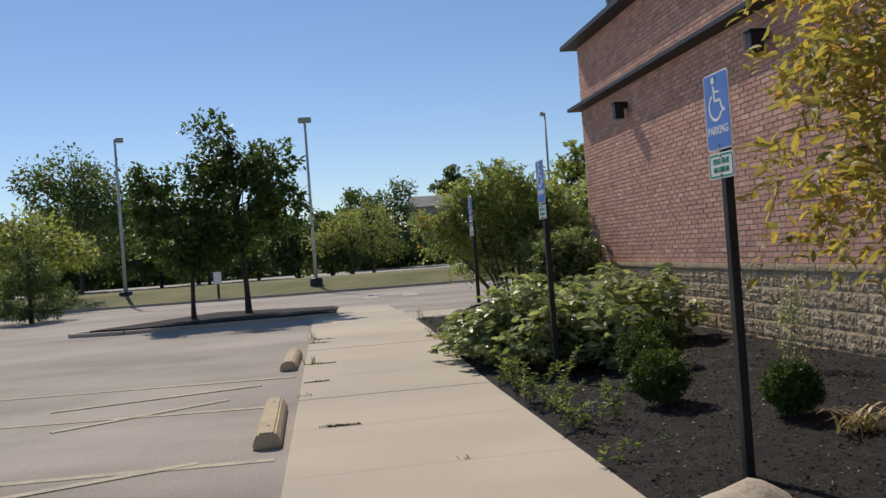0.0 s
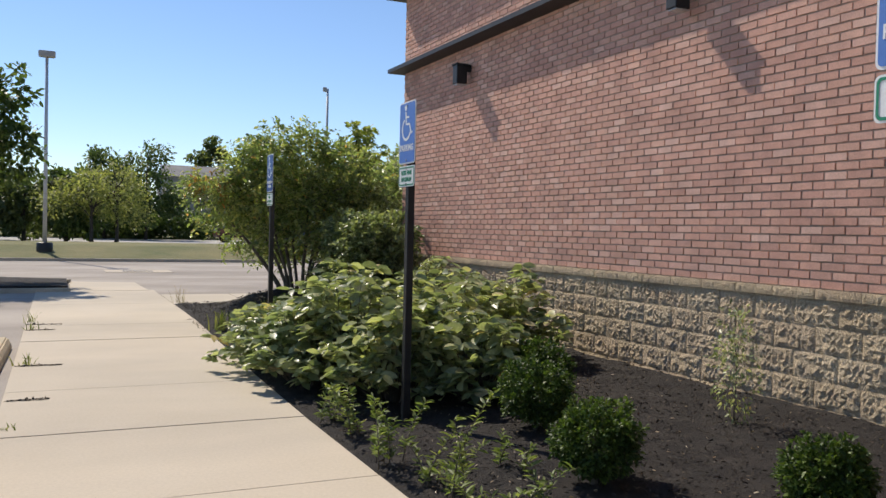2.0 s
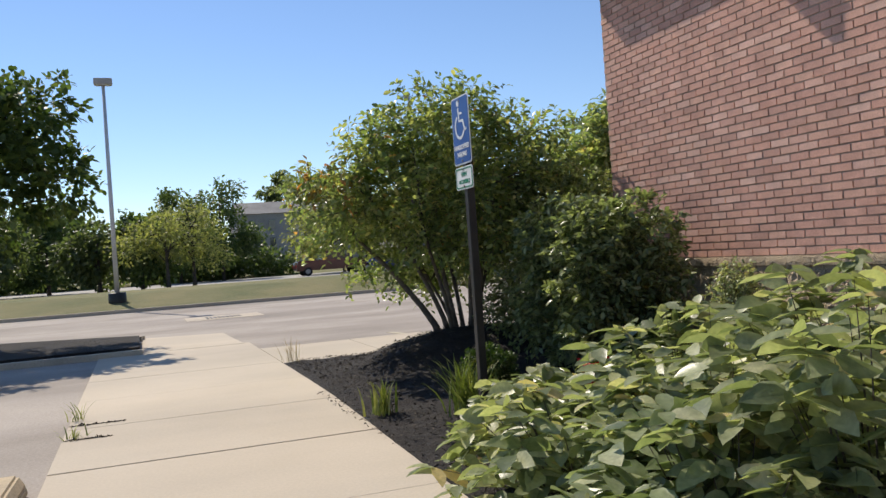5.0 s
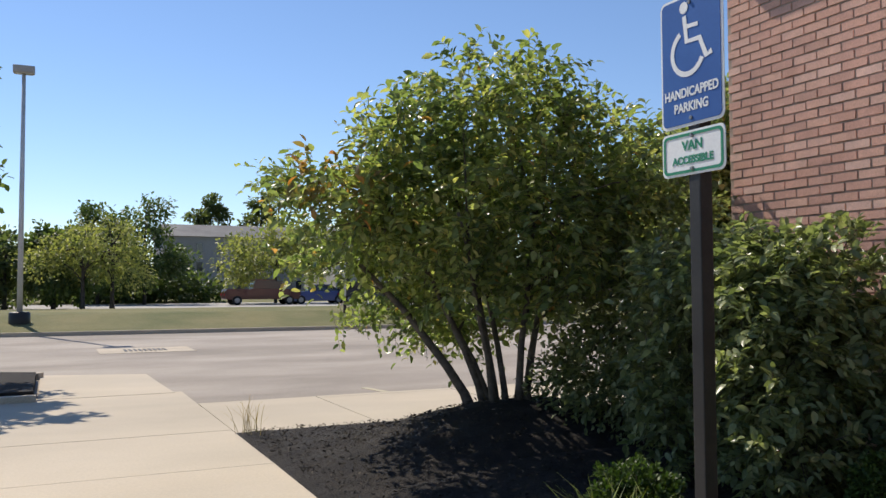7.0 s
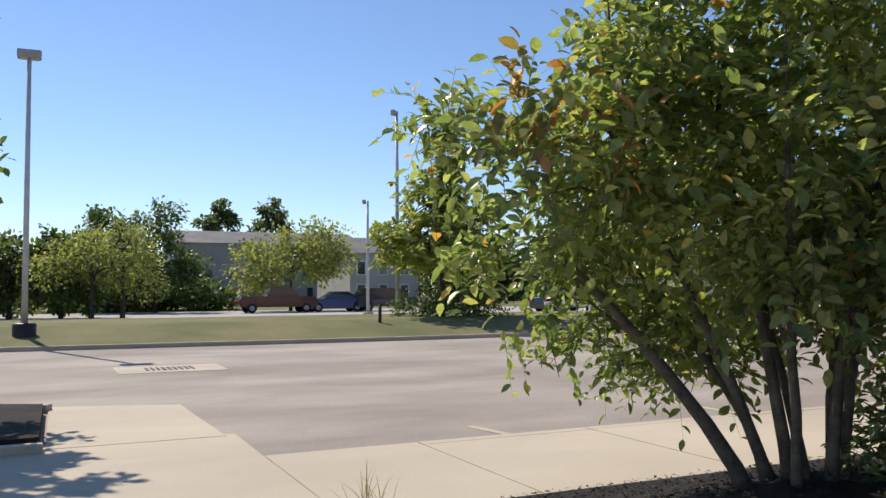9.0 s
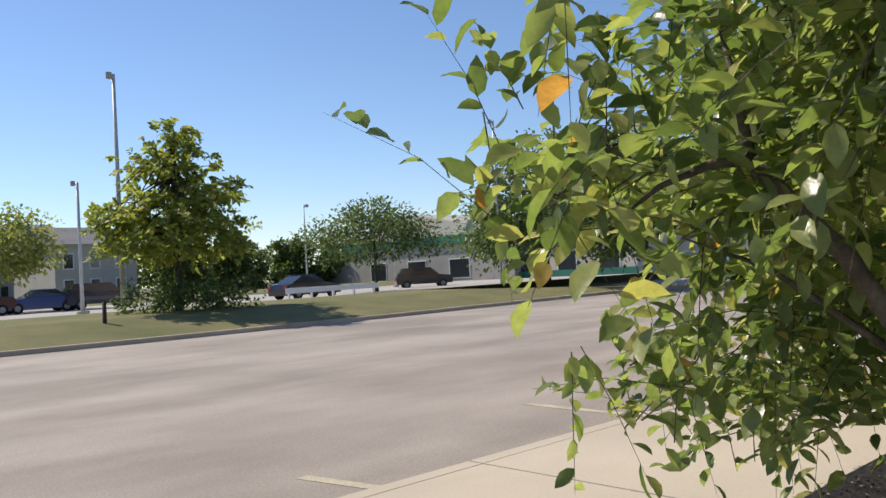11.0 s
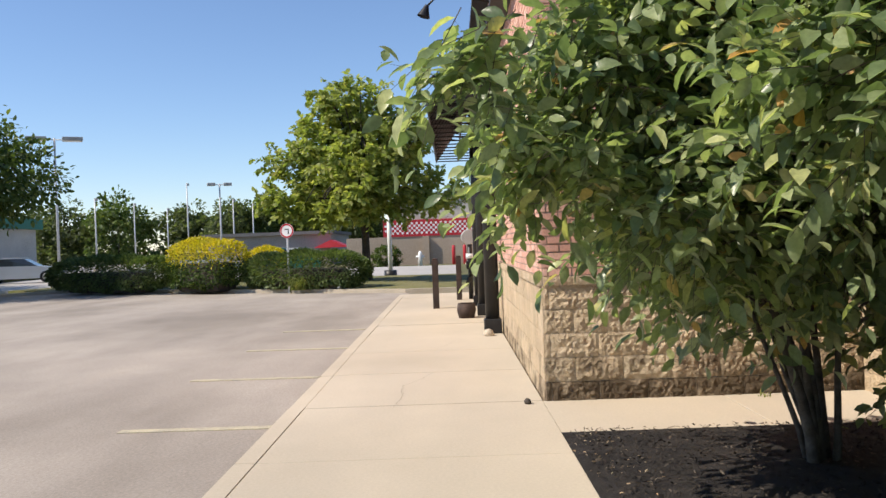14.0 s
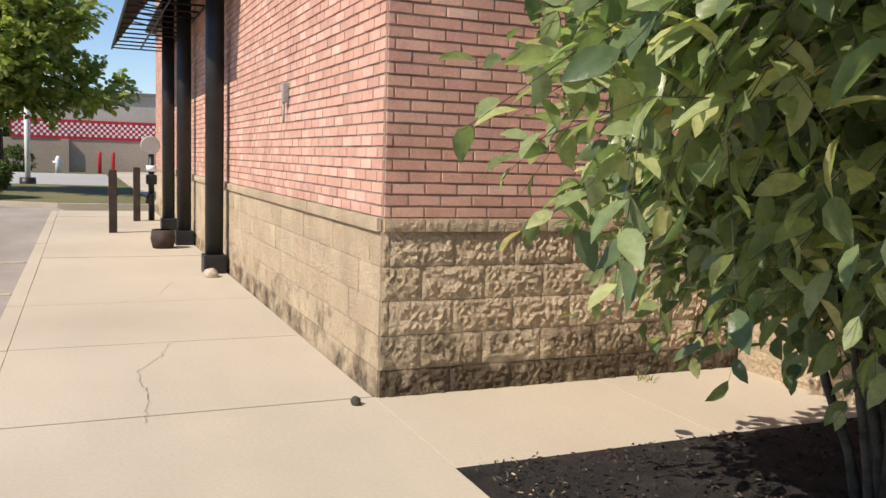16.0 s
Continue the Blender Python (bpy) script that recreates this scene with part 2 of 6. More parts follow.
def tube(bm, points, radii, sides=8, caps=True):
    """A tapered tube along points."""
    rings, up = [], Vector((0.3, 0.2, 1)).normalized()
    pts = [Vector(p) for p in points]
    for i, p in enumerate(pts):
        way = (pts[min(i + 1, len(pts) - 1)] - pts[max(i - 1, 0)]).normalized()
        a = way.cross(Vector((1, 0, 0)) if abs(way.x) < 0.8 else Vector((0, 1, 0))).normalized()
        b = way.cross(a)
        rings.append([bm.verts.new(p + (a * math.cos(q) + b * math.sin(q)) * radii[i]) for q in (2 * math.pi * k / sides for k in range(sides))])
    for r, s in zip(rings, rings[1:]):
        for k in range(sides):
            f = bm.faces.new((r[k], r[(k + 1) % sides], s[(k + 1) % sides], s[k]))
            f.smooth = True
    if caps:
        bm.faces.new(rings[0][::-1])
        bm.faces.new(rings[-1])
    return bm


def prism(bm, outline, z0, z1):
    """An upright block over an outline."""
    low, high = [bm.verts.new((x, y, z0)) for x, y in outline], [bm.verts.new((x, y, z1)) for x, y in outline]
    n = len(outline)
    bm.faces.new(high)
    bm.faces.new(low[::-1])
    for i in range(n):
        bm.faces.new((low[i], low[(i + 1) % n], high[(i + 1) % n], high[i]))
    bmesh.ops.recalc_face_normals(bm, faces=bm.faces[:])
    return bm


def structure(name, bm, material, label, category):
    return tagged(part(name, bm, material), label, category, kind="structure")


def leaves(name, at, out, size, material, parent=None, seed=1, width=0.5, droop=0.3, label="", spread=0.65, curl=0.18, fine=False):
    """Many folded leaves: at and out are arrays of places and of ways that the leaves lean to. fine: an oval outline for leaves seen near."""
    rng = np.random.default_rng(seed)
    n = len(at)
    way = out + rng.normal(0, spread, (n, 3)) + np.array([0, 0, -droop])
    way /= np.linalg.norm(way, axis=1)[:, None] + 1e-9
    side = np.cross(way, rng.normal(0, 0.5, (n, 3)) + np.array([0, 0, 1.0]))
    side /= np.linalg.norm(side, axis=1)[:, None] + 1e-9
    up = np.cross(side, way)
    s = (size * rng.uniform(0.6, 1.25, n))[:, None]
    w = s * width * 0.5
    if fine:
        spots = [(0, 0, 0), (0.2, 0.72, 0.5), (0.5, 1.0, 0.55), (0.8, 0.6, 0.15), (1, 0, -0.6), (0.8, -0.6, 0.15), (0.5, -1.0, 0.55), (0.2, -0.72, 0.5), (0.35, 0, 0.05), (0.68, 0, 0.0)]
        quads = [[0, 1, 8, 7], [1, 2, 9, 8], [7, 8, 9, 6], [2, 3, 4, 9], [6, 9, 4, 5]]
    else:
        spots = [(0, 0, 0), (0.3, 0.9, 0.5), (0.68, 0.85, 0.3), (1, 0, -0.5), (0.68, -0.85, 0.3), (0.3, -0.9, 0.5), (0.5, 0, 0)]
        quads = [[0, 1, 6, 5], [1, 2, 3, 6], [6, 3, 4, 5]]
    v = np.stack([at + way * s * a + side * w * b + up * s * curl * c for a, b, c in spots], 1).reshape(-1, 3)
    k = (np.arange(n) * len(spots))[:, None, None]
    f = (np.array(quads)[None] + k).reshape(-1, 4)
    me = bpy.data.meshes.new(name)
    me.vertices.add(len(v))
    me.vertices.foreach_set("co", v.astype(np.float32).ravel())
    me.loops.add(f.size)
    me.loops.foreach_set("vertex_index", f.astype(np.int32).ravel())
    me.polygons.add(len(f))
    me.polygons.foreach_set("loop_start", np.arange(0, f.size, 4, dtype=np.int32))
    me.update(calc_edges=True)
    me.materials.append(material)
    ob = new(name, me)
    ob.parent = parent
    if label:
        ob["label"] = label
    return ob


def clumps(seed, lobes, count, per, spread):
    """Places and outward ways of leaves, in round clumps set in the shells of lobes (x, y, z, rx, ry, rz)."""
    rng = np.random.default_rng(seed)
    lobes = np.array(lobes, float)
    size = lobes[:, 3] * lobes[:, 4] + lobes[:, 5] * lobes[:, 4]
    pick = rng.choice(len(lobes), count, p=size / size.sum())
    d = rng.normal(0, 1, (count, 3))
    d /= np.linalg.norm(d, axis=1)[:, None]
    r = rng.uniform(0.12, 1.0, count) ** 0.4
    c = lobes[pick, :3] + d * lobes[pick, 3:] * r[:, None]
    e = rng.normal(0, 1, (count * per, 3))
    e /= np.linalg.norm(e, axis=1)[:, None]
    e *= (rng.uniform(0, 1, count * per) ** 0.45)[:, None]
    at = np.repeat(c, per, 0) + e * spread * 1.55 * np.repeat(rng.uniform(0.6, 1.25, count), per)[:, None] * np.array([1, 1, 0.8])
    out = np.repeat(d, per, 0) * 0.8 + e * 0.7
    return at, out, c


def sprays(seed, lobes, count, per, length, droop=0.25, lift=0.3):
    """Leafy twigs set in the shells of lobes: places and ways of the leaves, and the twigs as triples of points."""
    rng = np.random.default_rng(seed)
    lobes = np.array(lobes, float)
    size = (lobes[:, 3] * lobes[:, 4] * lobes[:, 5]) ** 0.8
    pick = rng.choice(len(lobes), count, p=size / size.sum())
    d = rng.normal(0, 1, (count, 3))
    d /= np.linalg.norm(d, axis=1)[:, None]
    c = lobes[pick, :3] + d * lobes[pick, 3:] * (rng.uniform(0.06, 1.0, count) ** 0.45)[:, None]
    way = d * 0.9 + rng.normal(0, 0.42, (count, 3)) + np.array([0, 0, lift])
    way /= np.linalg.norm(way, axis=1)[:, None]
    long = length * rng.uniform(0.6, 1.35, count)
    root = c - way * long[:, None] * 0.55
    side = np.cross(way, rng.normal(0, 0.6, (count, 3)) + np.array([0, 0, 1.0]))
    side /= np.linalg.norm(side, axis=1)[:, None]

    def along(f):
        return root[:, None] + way[:, None] * (long[:, None] * f)[:, :, None] + np.array([0, 0, -1.0]) * (droop * long[:, None] * f ** 2)[:, :, None]

    f = (np.arange(per)[None] + rng.uniform(0.2, 0.8, (count, per))) / per
    at = along(f).reshape(-1, 3)
    flip = np.where(np.arange(per) % 2, 1.0, -1.0)[None, :, None]
    out = (way[:, None] * 0.75 + side[:, None] * flip).reshape(-1, 3)
    ends = along(np.tile(np.array([0.0, 0.5, 1.0]), (count, 1)))
    return at, out, ends


def twig_mesh(ends, radius, material, parent):
    """All the thin twigs of one crown: three-sided tapering rods."""
    n = len(ends)
    ring = np.array([[1, 0, 0], [-0.5, 0.6, 0.6], [-0.5, -0.6, -0.6]])
    v = ends[:, :, None, :] + ring[None, None] * (np.array([1.0, 0.7, 0.25]) * radius)[None, :, None, None]
    k = (np.arange(n) * 9)[:, None, None]
    q = np.array([[a * 3 + i, a * 3 + (i + 1) % 3, a * 3 + 3 + (i + 1) % 3, a * 3 + 3 + i] for a in range(2) for i in range(3)])
    f = (q[None] + k).reshape(-1, 4)
    return tagged(raw("twig_mass", v.reshape(-1, 3).tolist(), f.tolist(), material, parent), kind="stuff")


# ground and paving
structure("ground", prism(bmesh.new(), [(-900, -900), (900, -900), (900, 900), (-900, 900)], -0.6, -0.14), EARTH, "dry grassy ground reaching to the horizon", "ground")
LOT = [(-70, -45), (-5.6, -45), (-5.6, 2.6), (22.2, 4.7), (30.5, 18.6), (27, 21.5), (12, 20.6), (4, 20.6), (-7, 21.2), (-70, 27)]
structure("parking_lot", prism(bmesh.new(), LOT, -0.3, -0.025), ASPHALT, "pale worn asphalt parking lot with faded bay lines", "asphalt")
structure("road", prism(bmesh.new(), [(-120, 36), (60, 31), (130, 31), (130, 66), (-120, 66)], -0.3, 0.10), ROAD, "pale concrete lot and road beyond the lawn", "road")
structure("road_east", prism(bmesh.new(), [(33, 3), (52, 3), (60, 31), (36, 31)], -0.3, -0.02), ROAD, "pale asphalt drive beyond the hedge", "road")
structure("building_floor", prism(bmesh.new(), [(0.3, -44), (60, -44), (60, 2.4), (5.4, 2.4), (5.4, -0.3), (0.3, -0.3)], -0.3, -0.05), CONCRETE, "plain concrete slab under the brick building", "floor")


def mound(name, outline, centre, edge, top, label, material=GRASS):
    """A low lawn that swells towards its middle line."""
    bm = bmesh.new()
    ring = [bm.verts.new((x, y, edge)) for x, y in outline]
    low = [bm.verts.new((x, y, -0.3)) for x, y in outline]
    inner = [bm.verts.new((centre[0] + (x - centre[0]) * 0.72, centre[1] + (y - centre[1]) * 0.55, top)) for x, y in outline]
    n = len(outline)
    for i in range(n):
        j = (i + 1) % n
        bm.faces.new((low[i], low[j], ring[j], ring[i]))
        bm.faces.new((ring[i], ring[j], inner[j], inner[i]))
    bm.faces.new(inner)
    bmesh.ops.recalc_face_normals(bm, faces=bm.faces[:])
    return structure(name, bm, material, label, "lawn")


mound("lawn", [(-70, 27.3), (-40, 24.9), (-7, 21.4), (4, 20.8), (12, 20.8), (27, 21.7), (30, 22.5), (32, 31), (60, 31), (0, 34), (-70, 36)], (-5, 28), 0.08, 0.5, "dry green-brown mown lawn strip behind the kerb")
mound("lawn_east", [(30.9, 18.8), (22.6, 4.9), (22.2, 2.6), (34, 2.6), (37, 20), (33, 22)], (29, 11), 0.06, 0.14, "dry lawn bed under the hedge", GRASS)
mound("lawn_far", [(-120, 66), (140, 66), (140, 90), (-120, 90)], (0, 76), 0.10, 0.4, "far dry lawn in front of the trees", GRASS)


def kerb(name, points, width, z0, z1, label):
    bm = bmesh.new()
    for (ax, ay), (bx, by) in zip(points, points[1:]):
        d = Vector((bx - ax, by - ay, 0)).normalized()
        s = Vector((-d.y, d.x, 0)) * width
        prism(bm, [(ax, ay), (bx, by), (bx + s.x, by + s.y), (ax + s.x, ay + s.y)], z0, z1)
    return structure(name, bm, KERB, label, "kerb")


kerb("kerb_lawn", [(-70, 27), (-40, 24.6), (-7, 21.2), (4, 20.6), (12, 20.6), (27, 21.5)], 0.18, -0.3, 0.09, "weathered concrete kerb along the lawn")
kerb("kerb_east", [(22.2, 2.6), (22.4, 4.8), (30.7, 18.7), (27, 21.5)][::-1], 0.18, -0.3, 0.09, "pale concrete kerb at the hedge")


def slab_set(name, label, slabs, z=0.0, gap=(0.003, 0.003)):
    """Paving slabs with open joints, each a piece of its own."""
    base = tagged(part(name, prism(bmesh.new(), slabs[0], -0.3, z - 0.06), CONCRETE), label, "pavement", kind="structure")
    for outline in slabs:
        cx, cy = sum(p[0] for p in outline) / len(outline), sum(p[1] for p in outline) / len(outline)
        bm = bmesh.new()
        small = []
        for x, y in outline:
            d = Vector((cx - x, cy - y))
            small.append((x + math.copysign(min(gap[0], abs(d.x)), d.x), y + math.copysign(min(gap[1], abs(d.y)), d.y)))
        prism(bm, small, -0.28, z + random.uniform(-0.003, 0.003))
        top = [e for e in bm.edges if all(v.co.z > z - 0.02 for v in e.verts)]
        bmesh.ops.bevel(bm, geom=top, offset=0.002, segments=1, affect="EDGES")
        part("slab", bm, CONCRETE, base)
    bm = bmesh.new()
    for outline in slabs:
        prism(bm, outline, -0.29, z - 0.035)
    part("joint_filler", bm, KERB, base)
    return base


WEST, EAST, PITCH = -5.6, -3.5, 1.62
slabs = []
y = -27.9
while y < 5.5:
    t = y + PITCH
    e0, e1 = (-3.5 + max(0, min(1, (q + 6) / 6)) * 0.2 for q in (y, t))
    if t < 2.9:
        slabs.append([(WEST, y), (e0, y), (e1, t), (WEST, t)])
    else:
        slabs.append([(WEST, y), (-3.3, y), (-3.3, t), (WEST, t)])
    y = t
slabs.append([(WEST, y), (-3.4, y), (-3.4, 6.0), (WEST, 6.0)])
slabs.append([(-4.95, 6.0), (-3.4, 6.0), (-3.45, 7.4), (-4.95, 7.4)])
slabs.append([(-4.95, 7.4), (-3.45, 7.4), (-3.48, 8.6), (-4.95, 9.1)])
slab_set("pavement_west", "sunlit tan concrete footpath with sawn joints", slabs, gap=(0.003, 0.005))
slabs = []
x = -3.3
while x < 21:
    t = min(x + 1.78, 21.6) if x > -3.2 else -1.92
    slabs.append([(x, 2.72), (t, 2.72), (t, 4.75), (x, 4.75)])
    slabs.append([(x, 4.75), (t, 4.75), (t, 4.89), (x, 4.89)])
    x = t
slab_set("pavement_north", "sunlit tan concrete footpath in front of the shop", slabs, gap=(0.0065, 0.002))
slab_set("pavement_strip", "narrow pale concrete strip along the brick wall", [[(4.0, 1.2), (5.2, 1.2), (5.2, 2.72), (4.0, 2.72)], [(4.0, -0.05), (5.2, -0.05), (5.2, 1.2), (4.0, 1.2)]])


def rim_x(py):
    """The east rim of the footpath."""
    return -3.5 + max(0.0, min(1.0, (py + 6) / 6)) * 0.2


def bed(name, x0, x1, y0, y1, height, label):
    """A mulched bed: an uneven sheet."""
    bm = bmesh.new()
    nx, ny = max(2, int((x1 - x0) / 0.12)), max(2, int((y1 - y0) / 0.12))
    rows = []
    for j in range(ny + 1):
        row = []
        for i in range(nx + 1):
            py = y0 + (y1 - y0) * j / ny
            west = max(x0, rim_x(py))
            px = west + (x1 - west) * i / nx
            rim = 0.0 if i in (0, nx) or j in (0, ny) else 0.018
            drop = 0.014 if i in (0, nx) or j in (0, ny) else 0.0
            row.append(bm.verts.new((px - (0.006 if i == 0 else 0.0), py + (0.006 if j == ny else 0.0), -drop + height(px, py) + rim * noise.noise((px * 3, py * 3, 1.7)) * 1.5 + rim * 0.6 * noise.noise((px * 14, py * 14, 4.1)))))
        rows.append(row)
    for a, b in zip(rows, rows[1:]):
        for i in range(nx):
            bm.faces.new((a[i], a[i + 1], b[i + 1], b[i]))
    return structure(name, bm, MULCH, label, "mulch")


def bed_height(px, py):
    """The beds rise to the wall, and to a mound round the stems at the corner."""
    rim = max(0.0, min(1.0, (px + 3.32) / 1.0, (2.72 - py) / 0.7))
    mound_z = 0.35 * rim * math.exp(-((px + 1.45) / 1.5) ** 2 - ((py - 0.85) / 0.78) ** 2)
    if py < 0:
        return 0.012 + 0.13 * max(0.0, min(1.0, (px + 3.4) / 3.3)) + mound_z
    return 0.012 + 0.05 * max(0.0, min(1.0, min((px + 3.3) / 1.5, (4.0 - px) / 1.5, (2.72 - py) / 1.2))) + mound_z


bed("mulch_bed_west", -3.5, 0.1, -28, 0.0, bed_height, "dark brown bark mulch bed along the brick wall")
bed("mulch_bed_corner", -3.3, 4.0, 0.0, 2.72, bed_height, "dark bark mulch bed at the building corner")

# parking island
island = [(-11.6, 6.2), (-10.2, 5.75), (-4.97, 5.98), (-4.97, 8.7), (-8.5, 10.6)]
kerb("kerb_island", island[3:] + island[:3], -0.14, -0.3, 0.07, "pale concrete kerb round the parking island")
structure("mulch_island", prism(bmesh.new(), [(-11.2, 6.35), (-10.1, 5.95), (-5.0, 6.08), (-5.0, 8.6), (-8.5, 10.4)], -0.3, 0.1), MULCH, "dark mulch of the parking island", "mulch")

# bay lines
for i, (ax, ay, bx, by) in enumerate([(-9.6, -9.1, -5.7, -9.35), (-9.6, -6.5, -5.7, -6.95), (-9.6, -4.4, -5.7, -4.8), (-8.2, -9.9, -6.3, -9.2), (-8.0, -7.2, -6.4, -6.2), (-8.4, -5.9, -6.1, -5.3),
                                      (-1.05, 5.6, -0.92, 4.91), (1.98, 6.2, 1.98, 4.91), (4.62, 6.1, 4.6, 4.91), (7.1, 6.3, 7.05, 4.91), (9.6, 6.3, 9.55, 4.91), (12.1, 6.3, 12.05, 4.91)]):
    d = Vector((bx - ax, by - ay, 0)).normalized()
    s = Vector((-d.y, d.x, 0)) * 0.05
    tagged(part("bay_line", prism(bmesh.new(), [(ax - s.x, ay - s.y), (bx - s.x, by - s.y), (bx + s.x, by + s.y), (ax + s.x, ay + s.y)], -0.05, -0.020 + 0.0012 * (i % 6)), LINE), "faded yellow painted parking bay line", "line", "bay lines", "structure")


# the brick building
def wall_frame(ax, ay, bx, by):
    """The pose in which x runs along the wall and y out of it."""
    d = Vector((bx - ax, by - ay, 0)).normalized()
    o = Vector((-d.y, d.x, 0))
    return Matrix((((d.x), o.x, 0, ax), (d.y, o.y, 0, ay), (0, 0, 1, 0), (0, 0, 0, 1)))


BRICK_W, BRICK_H, JOINT = 0.2032, 0.0677, 0.010
BASE_TOP, CAP_TOP = 0.97, 1.05


def brick_mesh(width):
    g = 0.0025
    x0, x1, z0, z1 = JOINT / 2, width - JOINT / 2, JOINT / 2, BRICK_H - JOINT / 2
    v = [(x0, -0.02, z0), (x1, -0.02, z0), (x1, -0.02, z1), (x0, -0.02, z1), (x0 + g, 0.008, z0 + g), (x1 - g, 0.008, z0 + g), (x1 - g, 0.008, z1 - g), (x0 + g, 0.008, z1 - g)]
    f = [(4, 7, 6, 5), (0, 4, 5, 1), (1, 5, 6, 2), (2, 6, 7, 3), (3, 7, 4, 0)]
    return v, f


def courses(length, z0, z1):
    """Running bond: places and widths of the bricks."""
    k, z = 0, z0
    while z + BRICK_H <= z1 + 0.001:
        u = -BRICK_W / 2 if k % 2 else 0.0
        while u < length - 0.02:
            a, b = max(u, 0.0), min(u + BRICK_W, length)
            if b - a > 0.04:
                yield a, b - a, z
            u += BRICK_W
        z += BRICK_H
        k += 1


def brick_wall(name, ax, ay, bx, by, z1, label, near=(0, 0, 0, 0), thick=0.3, begin=0.0):
    m = wall_frame(ax, ay, bx, by)
    length = math.hypot(bx - ax, by - ay)
    bm = box(bmesh.new(), begin, -thick, -0.3, length, 0.0, z1)
    wall = tagged(part(name, bm, MORTAR), label, "wall", kind="structure")
    wall.matrix_world = m
    late.append((wall, length, z1, near))
    return wall


def lay_bricks(wall, length, z1, near):
    full = bpy.data.meshes.new("brick")
    full.from_pydata(*[brick_mesh(BRICK_W)[0], [], brick_mesh(BRICK_W)[1]])
    full.materials.append(BRICK)
    rng = random.Random(7)
    verts, faces, made = [], [], 0
    for u, w, z in courses(length, CAP_TOP, z1):
        push, tilt = rng.uniform(-0.002, 0.003), rng.uniform(-0.0015, 0.0015)
        if made < 300 and near[0] <= u <= near[1] and near[2] <= z <= near[3] and w > BRICK_W - 0.01:
            ob = new("brick", full)
            ob.parent = wall
            ob.matrix_basis = pose(u, push, z, 0, rng.uniform(-0.3, 0.3), rng.uniform(-0.4, 0.4))
            made += 1
            continue
        v, f = brick_mesh(w)
        n = len(verts)
        verts += [(u + px, py + push, z + pz + tilt * (1 if px > w / 2 else -1)) for px, py, pz in v]
        faces += [tuple(i + n for i in q) for q in f]
    tagged(raw("brickwork", verts, faces, BRICK, wall), kind="stuff")


def block_mesh(seed, width, height, rough):
    """A split-face block: a torn front that swells out of narrow flat rims."""
    rng = random.Random(seed)
    nx, nz = max(3, int(width / 0.0215)), max(2, int(height / 0.0215))
    g = 0.0025
    v, f = [], []
    for j in range(nz + 1):
        for i in range(nx + 1):
            edge = i in (0, nx) or j in (0, nz)
            near = i in (1, nx - 1) or j in (1, nz - 1)
            px, pz = g + (width - 2 * g) * i / nx, g + (height - 2 * g) * j / nz
            wide = noise.noise((px * 9 + seed * 7.3, pz * 11, seed * 3.1))
            torn = abs(noise.noise((px * 27 + seed * 5.1, pz * 27, 9.0 + seed)))
            swell = (0.12 + 0.38 * wide + 0.75 * torn + 0.30 * rng.uniform(-1, 1)) * rough * (0.6 if near else 1.0)
            v.append((px, 0.008 if edge else 0.010 + max(-0.003, swell), pz))
    for j in range(nz):
        for i in range(nx):
            a = j * (nx + 1) + i
            q = (a, a + nx + 1, a + nx + 2, a + 1)
            f += [(q[0], q[1], q[2]), (q[0], q[2], q[3])] if rng.random() < 0.5 else [(q[0], q[1], q[3]), (q[1], q[2], q[3])]
    rim = [i for i in range(nx + 1)] + [(j + 1) * (nx + 1) + nx for j in range(nz)] + [nz * (nx + 1) + i for i in range(nx - 1, -1, -1)] + [j * (nx + 1) for j in range(nz - 1, 0, -1)]
    n = len(v)
    v += [(v[i][0], -0.02, v[i][2]) for i in rim]
    k = len(rim)
    f += [(rim[i], rim[(i + 1) % k], n + (i + 1) % k, n + i) for i in range(k)]
    me = bpy.data.meshes.new("block")
    me.from_pydata(v, [], f)
    me.materials.append(BLOCK)
    return me


def lay_blocks(wall, length, start=0.0, rough=0.026, grime=()):
    """Courses of blocks under a narrow cap; grime names the materials of the lowest courses, the lowest first."""
    boxed("mortar_bed", start + 0.01, -0.01, -0.3, length - 0.004, 0.0028, CAP_TOP - 0.004, BLOCK_MORTAR, wall)
    kinds = [block_mesh(s, 0.4064, 0.2032, rough) for s in range(9)]
    caps = [block_mesh(20 + s, 0.4064, CAP_TOP - BASE_TOP, rough * 0.5) for s in range(3)]
    odd = {}
    rng = random.Random(3)
    for k in range(6):
        z = CAP_TOP - 0.08 if k == 0 else BASE_TOP - 0.2032 * k
        u = start - (0.2032 if k % 2 else 0.0)
        while u < length - 0.01:
            a, w = max(u, start), min(u + 0.4064, length) - max(u, start)
            u += 0.4064
            if w < 0.02:
                continue
            if w > 0.40:
                me = rng.choice(caps if k == 0 else kinds)
            else:
                key = (round(w, 2), k == 0)
                if key not in odd:
                    odd[key] = block_mesh(50 + len(odd), w, CAP_TOP - BASE_TOP if k == 0 else 0.2032, rough * (0.5 if k == 0 else 1))
                me = odd[key]
            ob = new("block", me)
            ob.parent = wall
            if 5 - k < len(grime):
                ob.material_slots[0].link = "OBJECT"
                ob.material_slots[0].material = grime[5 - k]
            ob.matrix_basis = pose(a, (0.026 if k == 0 else 0.0) + rng.uniform(-0.002, 0.002), z)


